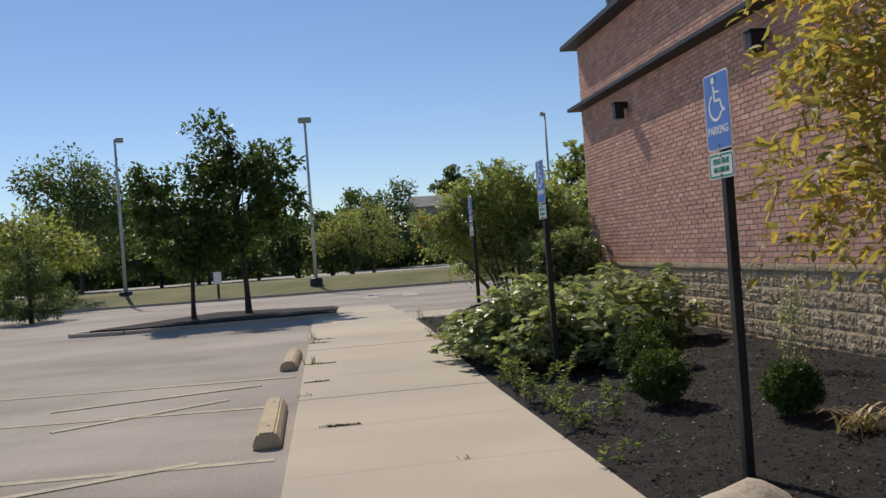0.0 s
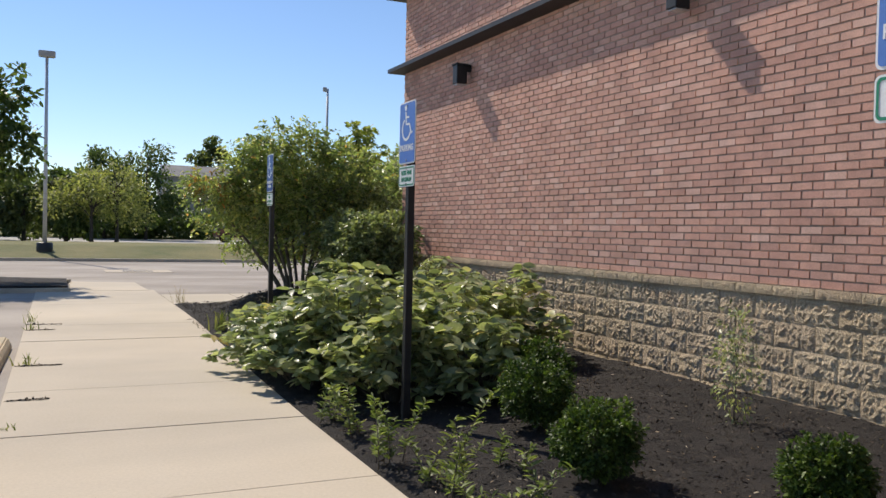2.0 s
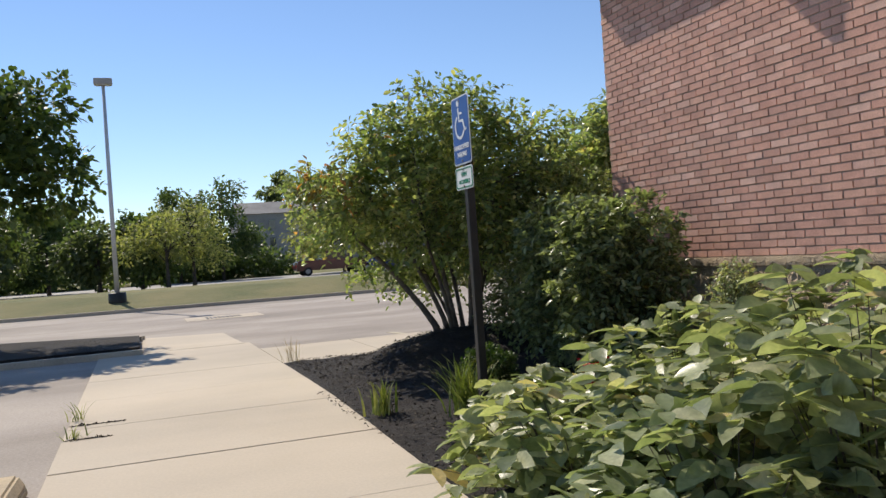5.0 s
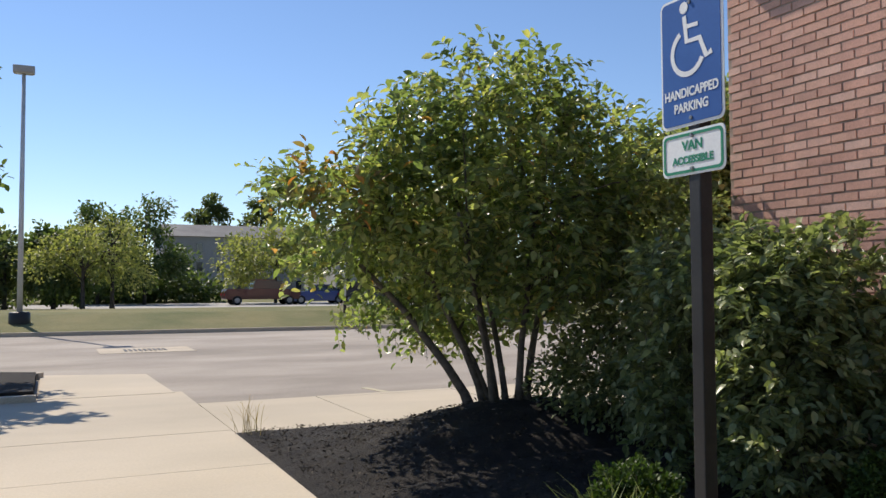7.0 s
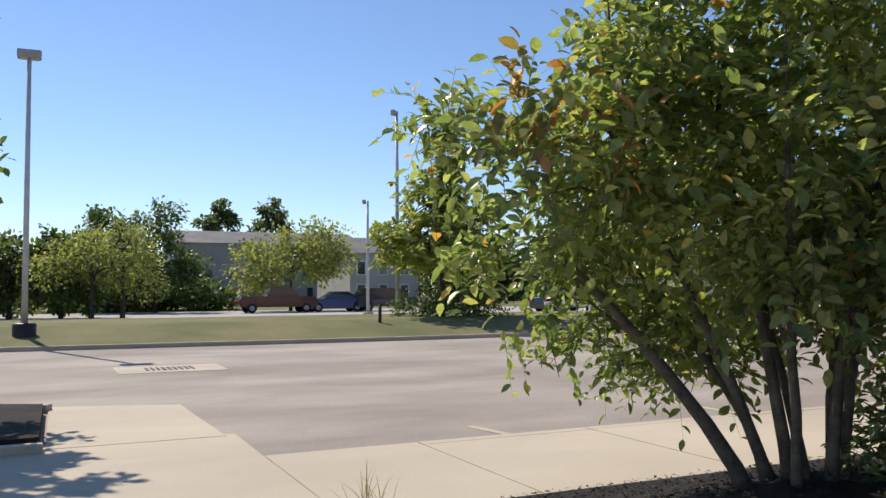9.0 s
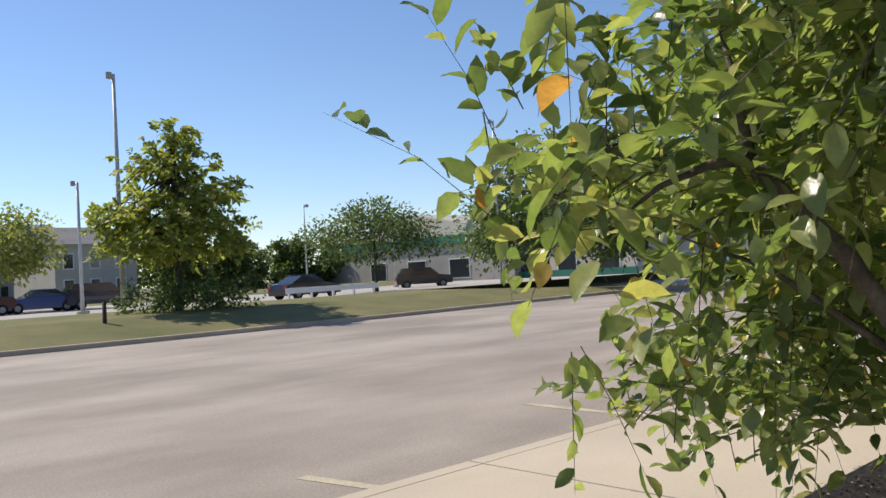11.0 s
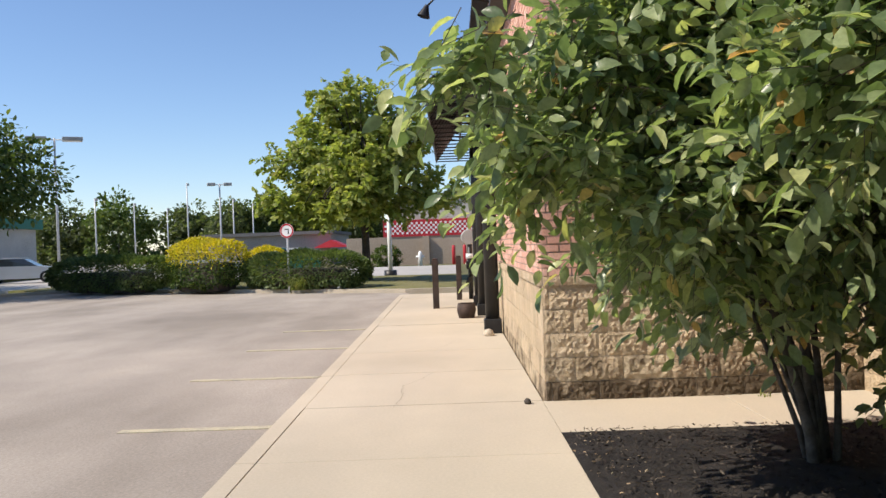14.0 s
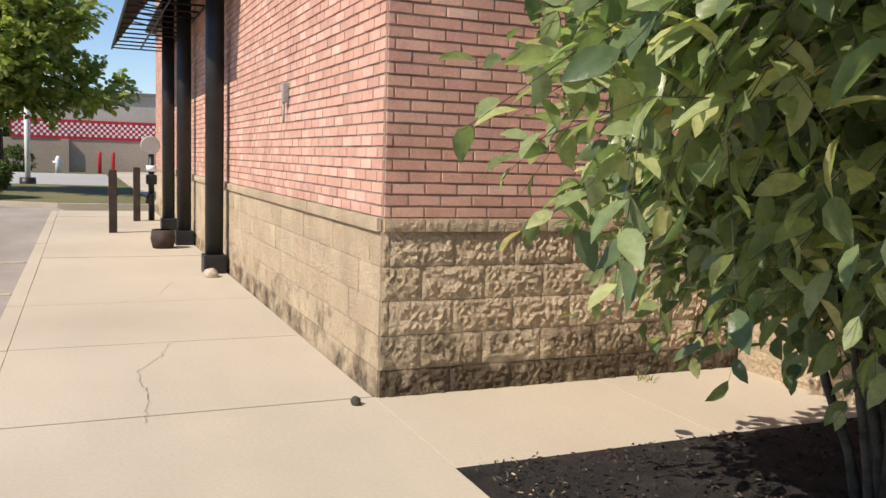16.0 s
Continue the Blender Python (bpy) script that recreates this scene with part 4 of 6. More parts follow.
def joint_litter(x, y, length, seed):
    """Dark crumbs of earth and bark lying in a joint of the path."""
    rng = np.random.default_rng(seed)
    n = int(length * 420)
    at = np.stack([x + rng.uniform(0, length, n), y + rng.normal(0, 0.012, n), np.full(n, 0.006)], 1)
    out = np.stack([rng.normal(0, 1, n), rng.normal(0, 1, n), rng.normal(0, 0.2, n)], 1) * 3
    tagged(leaves("joint_litter", at, out, 0.026, CHIP, None, seed, 0.5, 0.0, spread=0.2), "dark crumbs of earth and bark in a path joint", "litter", kind="stuff")


for x, y, length, sd in ((-5.57, -0.85, 0.34, 601), (-5.57, -3.85, 0.4, 602), (-5.3, -8.42, 0.3, 603), (-5.57, -0.2, 0.42, 604), (-5.56, -5.6, 0.3, 605)):
    joint_litter(x, y, length, sd)

CRACK = surface("crack_dirt", (0.16, 0.13, 0.10), (0.26, 0.21, 0.16), 9, 80, 0.95, 0.2, 0.002)


def crack(points, seed, width=0.005):
    """A fine wandering crack filled with dirt."""
    rng = random.Random(seed)
    bm = bmesh.new()
    rows = []
    for (ax, ay), (bx, by) in zip(points, points[1:]):
        for k in range(12):
            f = k / 12
            px, py = ax + (bx - ax) * f + rng.uniform(-0.012, 0.012), ay + (by - ay) * f + rng.uniform(-0.012, 0.012)
            w = width * rng.uniform(0.3, 1.0)
            rows.append([bm.verts.new((px, py - w / 2, 0.0052)), bm.verts.new((px, py + w / 2, 0.0052))])
    for a, b in zip(rows, rows[1:]):
        bm.faces.new((a[0], b[0], b[1], a[1]))
    return structure("crack", bm, CRACK, "fine dirty crack in the concrete path", "crack")


crack([(5.05, 3.99), (5.6, 3.93), (6.15, 3.97), (6.5, 3.8), (6.95, 3.68)], 701)
crack([(8.6, 4.1), (9.1, 3.6), (9.9, 3.4)], 702)

# signs
BLUE = surface("sign_blue", (0.03, 0.09, 0.30), (0.04, 0.12, 0.36), 4, 90, 0.35, 0.05, 0.001, spot=0.1)
BLUE_OLD = surface("sign_blue_faded", (0.07, 0.17, 0.50), (0.10, 0.22, 0.56), 4, 90, 0.4, 0.05, 0.001, spot=0.15)
WHITE = surface("sign_white", (0.70, 0.72, 0.72), (0.80, 0.81, 0.80), 4, 90, 0.4, 0.05, 0.001, spot=0.1)
GREEN = surface("sign_green", (0.02, 0.20, 0.11), (0.03, 0.25, 0.14), 4, 90, 0.4, 0.05, 0.001, spot=0.1)
STEEL = surface("bolt_steel", (0.20, 0.20, 0.20), (0.35, 0.35, 0.35), 9, 90, 0.4, 0.1, 0.001, 0.8)


def rounded(w, h, r, n=5):
    pts = []
    for cx, cz, a0 in ((w / 2 - r, h / 2 - r, 0), (-w / 2 + r, h / 2 - r, 90), (-w / 2 + r, -h / 2 + r, 180), (w / 2 - r, -h / 2 + r, 270)):
        pts += [(cx + r * math.cos(radians(a0 + 90 * k / n)), cz + r * math.sin(radians(a0 + 90 * k / n))) for k in range(n + 1)]
    return pts


def plate(bm, outline, y0, y1, cx=0.0, cz=0.0):
    """A flat plate in the x-z plane from y0 (back) to y1 (front, smaller)."""
    back, front = [bm.verts.new((cx + x, y0, cz + z)) for x, z in outline], [bm.verts.new((cx + x, y1, cz + z)) for x, z in outline]
    n = len(outline)
    bm.faces.new(front)
    bm.faces.new(back[::-1])
    for i in range(n):
        bm.faces.new((back[i], back[(i + 1) % n], front[(i + 1) % n], front[i]))
    bmesh.ops.recalc_face_normals(bm, faces=bm.faces[:])
    return bm


def ring_plate(bm, outer, inner, y0, y1, cz):
    n = len(outer)
    v = [[bm.verts.new((x, y, cz + z)) for x, z in o] for y, o in ((y1, outer), (y1, inner), (y0, outer), (y0, inner))]
    for i in range(n):
        j = (i + 1) % n
        bm.faces.new((v[0][i], v[0][j], v[1][j], v[1][i]))
        bm.faces.new((v[2][i], v[2][j], v[0][j], v[0][i]))
    bmesh.ops.recalc_face_normals(bm, faces=bm.faces[:])
    return bm


def lettering(text, size, width, z, y, material, parent):
    cu = bpy.data.curves.new("lettering", "FONT")
    cu.body, cu.size, cu.align_x, cu.align_y, cu.extrude, cu.offset = text, size, "CENTER", "CENTER", 0.0008, 0.0012
    tmp = new("lettering", cu)
    me = bpy.data.meshes.new_from_object(tmp.evaluated_get(bpy.context.evaluated_depsgraph_get()))
    bpy.data.objects.remove(tmp)
    xs = [v.co.x for v in me.vertices]
    k = width / (max(xs) - min(xs))
    me.transform(Matrix.Translation((0, y, z)) @ Matrix.Rotation(radians(90), 4, "X") @ Matrix.Diagonal((k, 1, 1, 1)))
    me.materials.append(material)
    ob = new("lettering", me)
    ob.parent = parent
    return ob


def stroke(bm, points, width, y0, y1):
    pts = [Vector((p[0], 0, p[1])) for p in points]
    left, right = [], []
    for i, p in enumerate(pts):
        d = (pts[min(i + 1, len(pts) - 1)] - pts[max(i - 1, 0)]).normalized()
        s = Vector((-d.z, 0, d.x)) * width / 2
        left.append((p + s))
        right.append((p - s))
    plate(bm, [(q.x, q.z) for q in left + right[::-1]], y0, y1)


def parking_sign(x, y, z, label, blue, lines, small, turn=-90.0):
    t = thing("parking_sign", label, "sign", x, y, z, "parking signs", turn=turn)
    part("post", box(bmesh.new(), -0.027, 0.012, -0.25, 0.027, 0.066, 1.98, 0.005), BLACK, t, "black square steel post")
    w, h, cz = 0.305, 0.457, 2.148
    panel = part("panel", plate(bmesh.new(), rounded(w, h, 0.025), 0.010, 0.006, 0, cz), WHITE, t, "white-edged metal panel")
    part("blue_field", plate(bmesh.new(), rounded(w - 0.02, h - 0.02, 0.018), 0.006, 0.0035, 0, cz), blue, panel, "blue sign face")
    bm = bmesh.new()
    o = cz + 0.075
    plate(bm, [(0.021 * math.cos(a / 10 * 6.283), 0.021 * math.sin(a / 10 * 6.283)) for a in range(10)], 0.0034, 0.0015, -0.028, o + 0.108)
    stroke(bm, [(-0.026, o + 0.078), (-0.016, o - 0.012), (0.048, o - 0.014), (0.078, o - 0.082), (0.104, o - 0.072)], 0.019, 0.0034, 0.0016)
    stroke(bm, [(-0.022, o + 0.040), (0.040, o + 0.036)], 0.014, 0.0034, 0.0017)
    stroke(bm, [(-0.012 + 0.077 * math.cos(radians(a)), o - 0.048 + 0.077 * math.sin(radians(a))) for a in range(118, 345, 12)], 0.018, 0.0034, 0.0018)
    part("wheelchair_symbol", bm, WHITE, panel, "white wheelchair symbol")
    zz = cz - 0.113
    for text, size, width in lines:
        lettering(text, size, width, zz, 0.0026, WHITE, panel)
        zz -= size * 1.12
    cz = 1.828
    lower = part("lower_panel", plate(bmesh.new(), rounded(0.305, 0.152, 0.022), 0.010, 0.006, 0, cz), WHITE, t, "white and green plaque")
    part("green_border", ring_plate(bmesh.new(), rounded(0.289, 0.136, 0.02), rounded(0.269, 0.116, 0.014), 0.006, 0.004, cz), GREEN, lower)
    zz = cz + 0.024
    for text, size, width in small:
        lettering(text, size, width, zz, 0.0046, GREEN, lower)
        zz -= 0.049
    for bz in (2.345, 1.945, 1.885, 1.772):
        part("bolt", tube(bmesh.new(), [(0, 0.006, bz), (0, -0.003, bz)], [0.008, 0.006], 8), STEEL, t)
    return t


fine = [("$500 FINE", 0.046, 0.20), ("MAXIMUM", 0.046, 0.19)]
parking_sign(-2.87, -11.28, 0.04, "faded blue disabled parking sign on a black post in mulch", BLUE_OLD, [("PARKING", 0.066, 0.25)], fine)
parking_sign(-2.89, -7.25, -0.01, "faded blue disabled parking sign on a black post among leaves", BLUE_OLD, [("PARKING", 0.066, 0.25)], fine)
parking_sign(-2.87, -2.78, -0.07, "dark blue handicapped parking sign on a black post", BLUE, [("HANDICAPPED", 0.045, 0.262), ("PARKING", 0.045, 0.165)], [("VAN", 0.046, 0.10), ("ACCESSIBLE", 0.036, 0.20)])

# wheel stops
STOP = surface("wheel_stop_concrete", (0.42, 0.34, 0.23), (0.60, 0.48, 0.30), 3, 60, 0.9, 0.5, 0.006)


def wheel_stop(x, y, turn):
    bm = bmesh.new()
    prof = [(-0.12, 0), (0.12, 0), (0.115, 0.06), (0.07, 0.135), (-0.07, 0.135), (-0.115, 0.06)]
    a, b = [bm.verts.new((px, -0.9, pz)) for px, pz in prof], [bm.verts.new((px, 0.9, pz)) for px, pz in prof]
    bm.faces.new(a[::-1]), bm.faces.new(b)
    for i in range(6):
        bm.faces.new((a[i], a[(i + 1) % 6], b[(i + 1) % 6], b[i]))
    bmesh.ops.recalc_face_normals(bm, faces=bm.faces[:])
    bmesh.ops.bevel(bm, geom=bm.edges[:], offset=0.015, segments=2, affect="EDGES")
    t = thing("wheel_stop", "weathered tan concrete wheel stop on the asphalt", "wheel stop", x, y, -0.025, "wheel stops", turn=turn)
    part("block", bm, STOP, t)
    for k in (-0.6, 0.6):
        part("pin", tube(bmesh.new(), [(0, k, 0.125), (0, k, 0.142)], [0.014, 0.012], 8), STEEL, t)


wheel_stop(-5.80, -8.05, 1)
wheel_stop(-5.80, -3.25, -1)
wheel_stop(-5.82, -13.6, 0)

# boulder, litter, drain
ROCK = surface("boulder_stone", (0.42, 0.35, 0.26), (0.62, 0.54, 0.43), 3, 30, 0.9, 0.6, 0.02)


def lump(name, label, category, x, y, z, rx, ry, rz, material, seed, partname="body"):
    bm = bmesh.new()
    bmesh.ops.create_icosphere(bm, subdivisions=3, radius=1.0)
    for v in bm.verts:
        k = 1 + 0.22 * noise.noise(v.co * 1.3 + Vector((seed, 0, 0))) + 0.08 * noise.noise(v.co * 4 + Vector((0, seed, 0)))
        v.co = Vector((v.co.x * rx * k, v.co.y * ry * k, max(v.co.z, -0.55) * rz * k))
    for f in bm.faces:
        f.smooth = True
    ob = part(name, bm, material)
    ob.matrix_world = pose(x, y, z)
    return tagged(ob, label, category)


lump("boulder", "rounded pale tan boulder at the edge of the mulch", "rock", -3.2, -12.0, 0.02, 0.27, 0.24, 0.2, ROCK, 3)
lump("pebble", "small dark stone on the concrete path", "stone", 5.08, 2.86, 0.015, 0.035, 0.03, 0.03, BARK, 5)
lump("pebble", "small pale stone at the foot of a column", "stone", 10.25, 2.95, 0.03, 0.10, 0.08, 0.07, ROCK, 6)
drain = thing("storm_drain", "pale concrete pad with an iron storm drain grate", "drain", -2.95, 14.2, -0.025)
part("pad", box(bmesh.new(), -0.95, -0.75, -0.1, 0.95, 0.75, 0.006), KERB, drain)
for i in range(9):
    part("bar", box(bmesh.new(), -0.44 + i * 0.1, -0.3, 0.006, -0.39 + i * 0.1, 0.3, 0.014), BLACK, drain)
stake = thing("marker_stake", "short dark wooden stake on the lawn", "stake", 4.6, 23.4, 0.05)
part("stick", tube(bmesh.new(), [(0, 0, -0.1), (0.01, 0, 0.95)], [0.06, 0.055], 6), WOOD, stake)


# lamp posts
HEAD = surface("lamp_head_grey", (0.30, 0.30, 0.29), (0.42, 0.42, 0.40), 3, 50, 0.5, 0.1, 0.002)
LENS = glass_pane("lamp_lens", (0.5, 0.5, 0.48))


def lamp_post(label, x, y, height, heads, z=0.0, turn=0.0, base=0.55, r=0.085, arm=0.35, size=0.32):
    t = thing("street_lamp", label, "lamp post", x, y, z, "parking lot lamps", turn=turn)
    part("pole", tube(bmesh.new(), [(0, 0, base - 0.05), (0, 0, height * 0.5), (0, 0, height)], [r, r * 0.85, r * 0.65], 10), POLE, t)
    if base:
        part("base", tube(bmesh.new(), [(0, 0, -0.3), (0, 0, base - 0.04), (0, 0, base)], [0.3, 0.3, 0.26], 14), BLACK if base > 0.4 else KERB, t, "dark round concrete footing")
    for k in heads:
        a = part("arm", tube(bmesh.new(), [(0, 0, height - 0.1), (k * arm, 0, height - 0.05)], [0.035, 0.03], 6), POLE, t)
        head = part("lamp_head", box(bmesh.new(), k * arm - size, -size * 0.6, height - 0.16, k * arm + size, size * 0.6, height + 0.06, 0.04), HEAD, t)
        part("lens", box(bmesh.new(), k * arm - size * 0.8, -size * 0.45, height - 0.175, k * arm + size * 0.8, size * 0.45, height - 0.162), LENS, head)
    return t


lamp_post("tall grey lamp post with a flat head at the lawn edge", -5.65, 22.9, 7.85, (0,), 0.08, size=0.3)
lamp_post("tall grey lamp post with a small head beyond the lot", -14.5, 25.0, 7.7, (1,), 0.08, arm=0.22, size=0.16)
lamp_post("tall slim grey pole with a bracket behind the tree", 7.16, 28.3, 8.2, (-1,), 0.3, arm=0.15, size=0.1, base=0.3)
lamp_post("slim grey pole on the far lot", 10.1, 40.0, 6.2, (-1,), 0.1, arm=0.2, size=0.1, base=0.3, r=0.09)
lamp_post("tall slim grey pole on the lawn", 30.8, 33.0, 9.7, (-1,), 0.0, arm=0.2, size=0.12, base=0.3, turn=-30)
lamp_post("double-headed grey lamp post by the drive", 45.8, 25.8, 8.2, (-1, 1), 0.0, turn=-65, arm=0.95, size=0.55, base=0.3)
lamp_post("far double-headed grey lamp post", 61.0, 20.6, 6.5, (-1, 1), 0.0, turn=-70, arm=0.6, size=0.3, base=0.3)
lamp_post("far street lamp with a curved arm", 3.6, 70.0, 7.8, (-1,), 0.1, arm=0.5, size=0.22, base=0.3)
for x, y, h in ((68, 33, 6.2), (72, 26.5, 7.5), (80, 31, 5.8), (78, 24, 6.3), (80, 22.6, 6.0), (90, 38, 7.0), (36, 60, 7.5), (44, 58, 7.0)):
    lamp_post("thin far lamp pole", x, y, h, (1,), 0.0, arm=0.3, size=0.16, base=0.25, r=0.08)

# bollards and things at the shop front
for x, y in ((15.8, 3.79), (18.3, 3.27)):
    t = thing("bollard", "dark brown square wooden bollard on the path", "bollard", x, y, 0.0, "bollards")
    part("post", box(bmesh.new(), -0.065, -0.065, -0.1, 0.065, 0.065, 1.02, 0.008), WOOD, t)
    part("cap", box(bmesh.new(), -0.06, -0.06, 1.02, 0.06, 0.06, 1.06, 0.018), WOOD, t)
pot = thing("barrel_pot", "low dark brown barrel pot on the path", "pot", 13.3, 3.2, 0.0)
bm = tube(bmesh.new(), [(0, 0, 0), (0, 0, 0.14), (0, 0, 0.27), (0, 0, 0.27), (0, 0, 0.2)], [0.14, 0.175, 0.155, 0.135, 0.13], 16)
part("barrel", bm, WOOD, pot)
part("soil", tube(bmesh.new(), [(0, 0, 0.19), (0, 0, 0.215)], [0.128, 0.11], 14), MULCH, pot)
pipe = thing("fire_standpipe", "grey fire department connection standing on a pipe by the wall", "standpipe", 18.5, 2.98, 0.0)
part("riser", tube(bmesh.new(), [(0, 0, -0.05), (0, 0, 1.45)], [0.06, 0.055], 12), BLACK, pipe)
part("valve", box(bmesh.new(), -0.12, -0.10, 0.72, 0.12, 0.10, 0.92, 0.03), BLACK, pipe)
part("collar", tube(bmesh.new(), [(0, 0, 0.98), (0, 0, 1.1)], [0.1, 0.1], 12), WHITE, pipe)
part("gong", tube(bmesh.new(), [(-0.08, 0.02, 1.5), (-0.02, 0.02, 1.5), (0.03, 0.02, 1.5)], [0.17, 0.19, 0.14], 18), HEAD, pipe, "weathered green-grey round bell")
part("elbow", tube(bmesh.new(), [(0, 0, 0.55), (-0.15, 0.05, 0.5), (-0.2, 0.08, 0.35)], [0.05, 0.045, 0.05], 10), BLACK, pipe)
for x in (10.62, 13.75, 16.2):
    t = thing("column", "black painted steel column against the shop front", "column", x, 2.86, 0.0, "shop front columns")
    part("shaft", tube(bmesh.new(), [(0, 0, 0.2), (0, 0, 4.6)], [0.105, 0.105], 14), BLACK, t)
    part("base", box(bmesh.new(), -0.13, -0.13, 0.0, 0.13, 0.13, 0.22, 0.02), BLACK, t)
plq = thing("wall_box", "small grey electrical box on the sunlit brick", "box", 7.58, 2.70, 1.82)
part("cover", box(bmesh.new(), -0.035, 0.0, 0.0, 0.035, 0.05, 0.16, 0.006), HEAD, plq)
part("pipe", tube(bmesh.new(), [(0.03, 0.03, 0.02), (0.03, 0.03, -0.16)], [0.01, 0.01], 6), HEAD, plq)

aw = thing("awning", "black fabric awning on a welded steel frame over the shop front", "awning", 9.8, 2.70, 0.0)
bm = bmesh.new()
sec = [(0.02, 4.78), (1.02, 3.34), (1.02, 3.29), (1.0, 3.29), (1.0, 3.33), (0.02, 4.74)]
a, b = [bm.verts.new((0.0, p, q)) for p, q in sec], [bm.verts.new((8.4, p, q)) for p, q in sec]
bm.faces.new(a), bm.faces.new(b[::-1])
for i in range(6):
    bm.faces.new((a[i], a[(i + 1) % 6], b[(i + 1) % 6], b[i]))
bmesh.ops.recalc_face_normals(bm, faces=bm.faces[:])
part("cover", bm, BLACK, aw, "black fabric cover")
part("end_panel", prism(bmesh.new(), [(0.02, 0.02), (0.98, 0.02), (0.02, 1.44)], 0.0, 0.015), BLACK, aw).matrix_basis = Matrix(((0, 0, 1, 0.004), (1, 0, 0, 0), (0, 1, 0, 3.31), (0, 0, 0, 1)))
for i in range(15):
    px = 0.3 + i * 0.57
    part("rod", tube(bmesh.new(), [(px, 0.02, 3.32), (px, 1.0, 3.32)], [0.014, 0.014], 5), BLACK, aw)
    part("rod", tube(bmesh.new(), [(px, 1.0, 3.32), (px, 0.05, 4.7)], [0.014, 0.014], 5), BLACK, aw)
    part("brace", tube(bmesh.new(), [(px, 0.05, 3.75), (px, 0.66, 3.84)], [0.012, 0.012], 5), BLACK, aw)
for q, zz in ((0.03, 3.32), (0.5, 3.32), (1.0, 3.32), (0.5, 4.05)):
    part("rail", tube(bmesh.new(), [(0.1, q, zz), (8.3, q, zz)], [0.016, 0.016], 5), BLACK, aw)
for x in (10.6, 13.2, 15.8, 18.4):
    t = thing("gooseneck_lamp", "black gooseneck sign lamp on the shop front", "lamp", x, 2.70, 4.92, "gooseneck lamps")
    part("arm", tube(bmesh.new(), [(0, 0, 0), (0, 0.4, 0.12), (0, 0.85, 0.1), (0, 0.98, -0.02)], [0.016] * 4, 8), BLACK, t)
    part("shade", tube(bmesh.new(), [(0, 0.97, 0.0), (0, 1.0, -0.08), (0, 1.03, -0.17)], [0.03, 0.06, 0.1], 12, False), BLACK, t)
    part("plate", tube(bmesh.new(), [(0, 0.0, 0), (0, 0.02, 0)], [0.06, 0.06], 12), BLACK, t)

# wall lanterns below the cornice
for y in (-2.46, -6.96, -11.46):
    t = thing("wall_light", "black box light under the cornice of the brick wall", "wall light", 0.0, y, 3.66, "wall lights")
    part("housing", box(bmesh.new(), -0.25, -0.07, -0.2, -0.09, 0.07, 0.06, 0.012), BLACK, t)
    part("hood", box(bmesh.new(), -0.265, -0.082, 0.06, -0.08, 0.082, 0.08, 0.006), BLACK, t)
    part("bracket", box(bmesh.new(), -0.1, -0.03, -0.02, -0.005, 0.03, 0.08, 0.006), BLACK, t)
    part("lens", box(bmesh.new(), -0.235, -0.055, -0.212, -0.105, 0.055, -0.202), LENS, t)
screen = thing("roof_screen", "dark slatted equipment screen on the roof", "screen", 0.55, -0.5, 5.33)
for i in range(4):
    part("post", box(bmesh.new(), -0.04, -i * 2.6 - 0.08, 0.0, 0.04, -i * 2.6, 1.5), CORNICE, screen)
for i in range(13):
    part("slat", box(bmesh.new(), -0.07, -8.0, 0.12 + i * 0.105, -0.05, 0.0, 0.2 + i * 0.105), CORNICE, screen)

# trees
# distance haze is put into this colour, paler and greyer than near leaves
LEAF_FAR = leaf_shader("leaf_far", [(0, (0.085, 0.115, 0.055)), (0.6, (0.125, 0.16, 0.075)), (1, (0.19, 0.22, 0.10))], 0.55)


def tree(label, x, y, height, radius, low, material, seed, leaf=0.14, count=200, per=40, z=0.0, trunk=0.13, lean=0.0, squash=1.0, lobes=7, group=""):
    rng = random.Random(seed)
    mid = (height + low) / 2
    half = (height - low) / 2
    ls = [(0, 0, mid, radius * 0.72, radius * 0.72, half * 0.8), (0, 0, height - half * 0.42, radius * 0.5, radius * 0.5, half * 0.45)]
    for i in range(lobes):
        a, f = 6.283 * i / lobes + rng.uniform(-0.4, 0.4), rng.uniform(0.15, 0.75)
        rr = radius * (0.68 - 0.35 * abs(f - 0.35))
        s = radius * rng.uniform(0.3, 0.48)
        ls.append((math.cos(a) * rr, math.sin(a) * rr * squash, low + 2 * half * f, s, s, s * 0.8))
    return foliage("tree", label, "tree", x, y, ls, count, per, radius * 0.15, leaf, material, seed, [(0, 0, lean, 0, height * 0.72, trunk)], z=z, width=0.6, limbs=8 if group else 22, stem_material=BARK, group=group, rise=0.5)


foliage("tree", "green street tree with an uneven crown on the mulched island", "tree", -7.45, 8.6,
        [(-0.1, 0, 3.2, 1.5, 1.5, 1.3), (-0.75, 0, 4.8, 0.7, 0.7, 1.1), (0.9, 0, 4.3, 0.8, 0.8, 0.8), (-1.6, -0.2, 3.6, 0.75, 0.7, 0.8), (1.2, 0.2, 3.0, 0.8, 0.8, 0.7), (0.1, 0.3, 4.0, 1.2, 1.1, 0.8), (-0.4, -0.3, 2.3, 1.2, 1.1, 0.6)],
        230, 40, 0.2, 0.15, LEAF_TREE, 101, [(0, 0, -0.15, 0, 4.8, 0.085)], limbs=40, stem_material=BARK, width=0.65, rise=0.5)
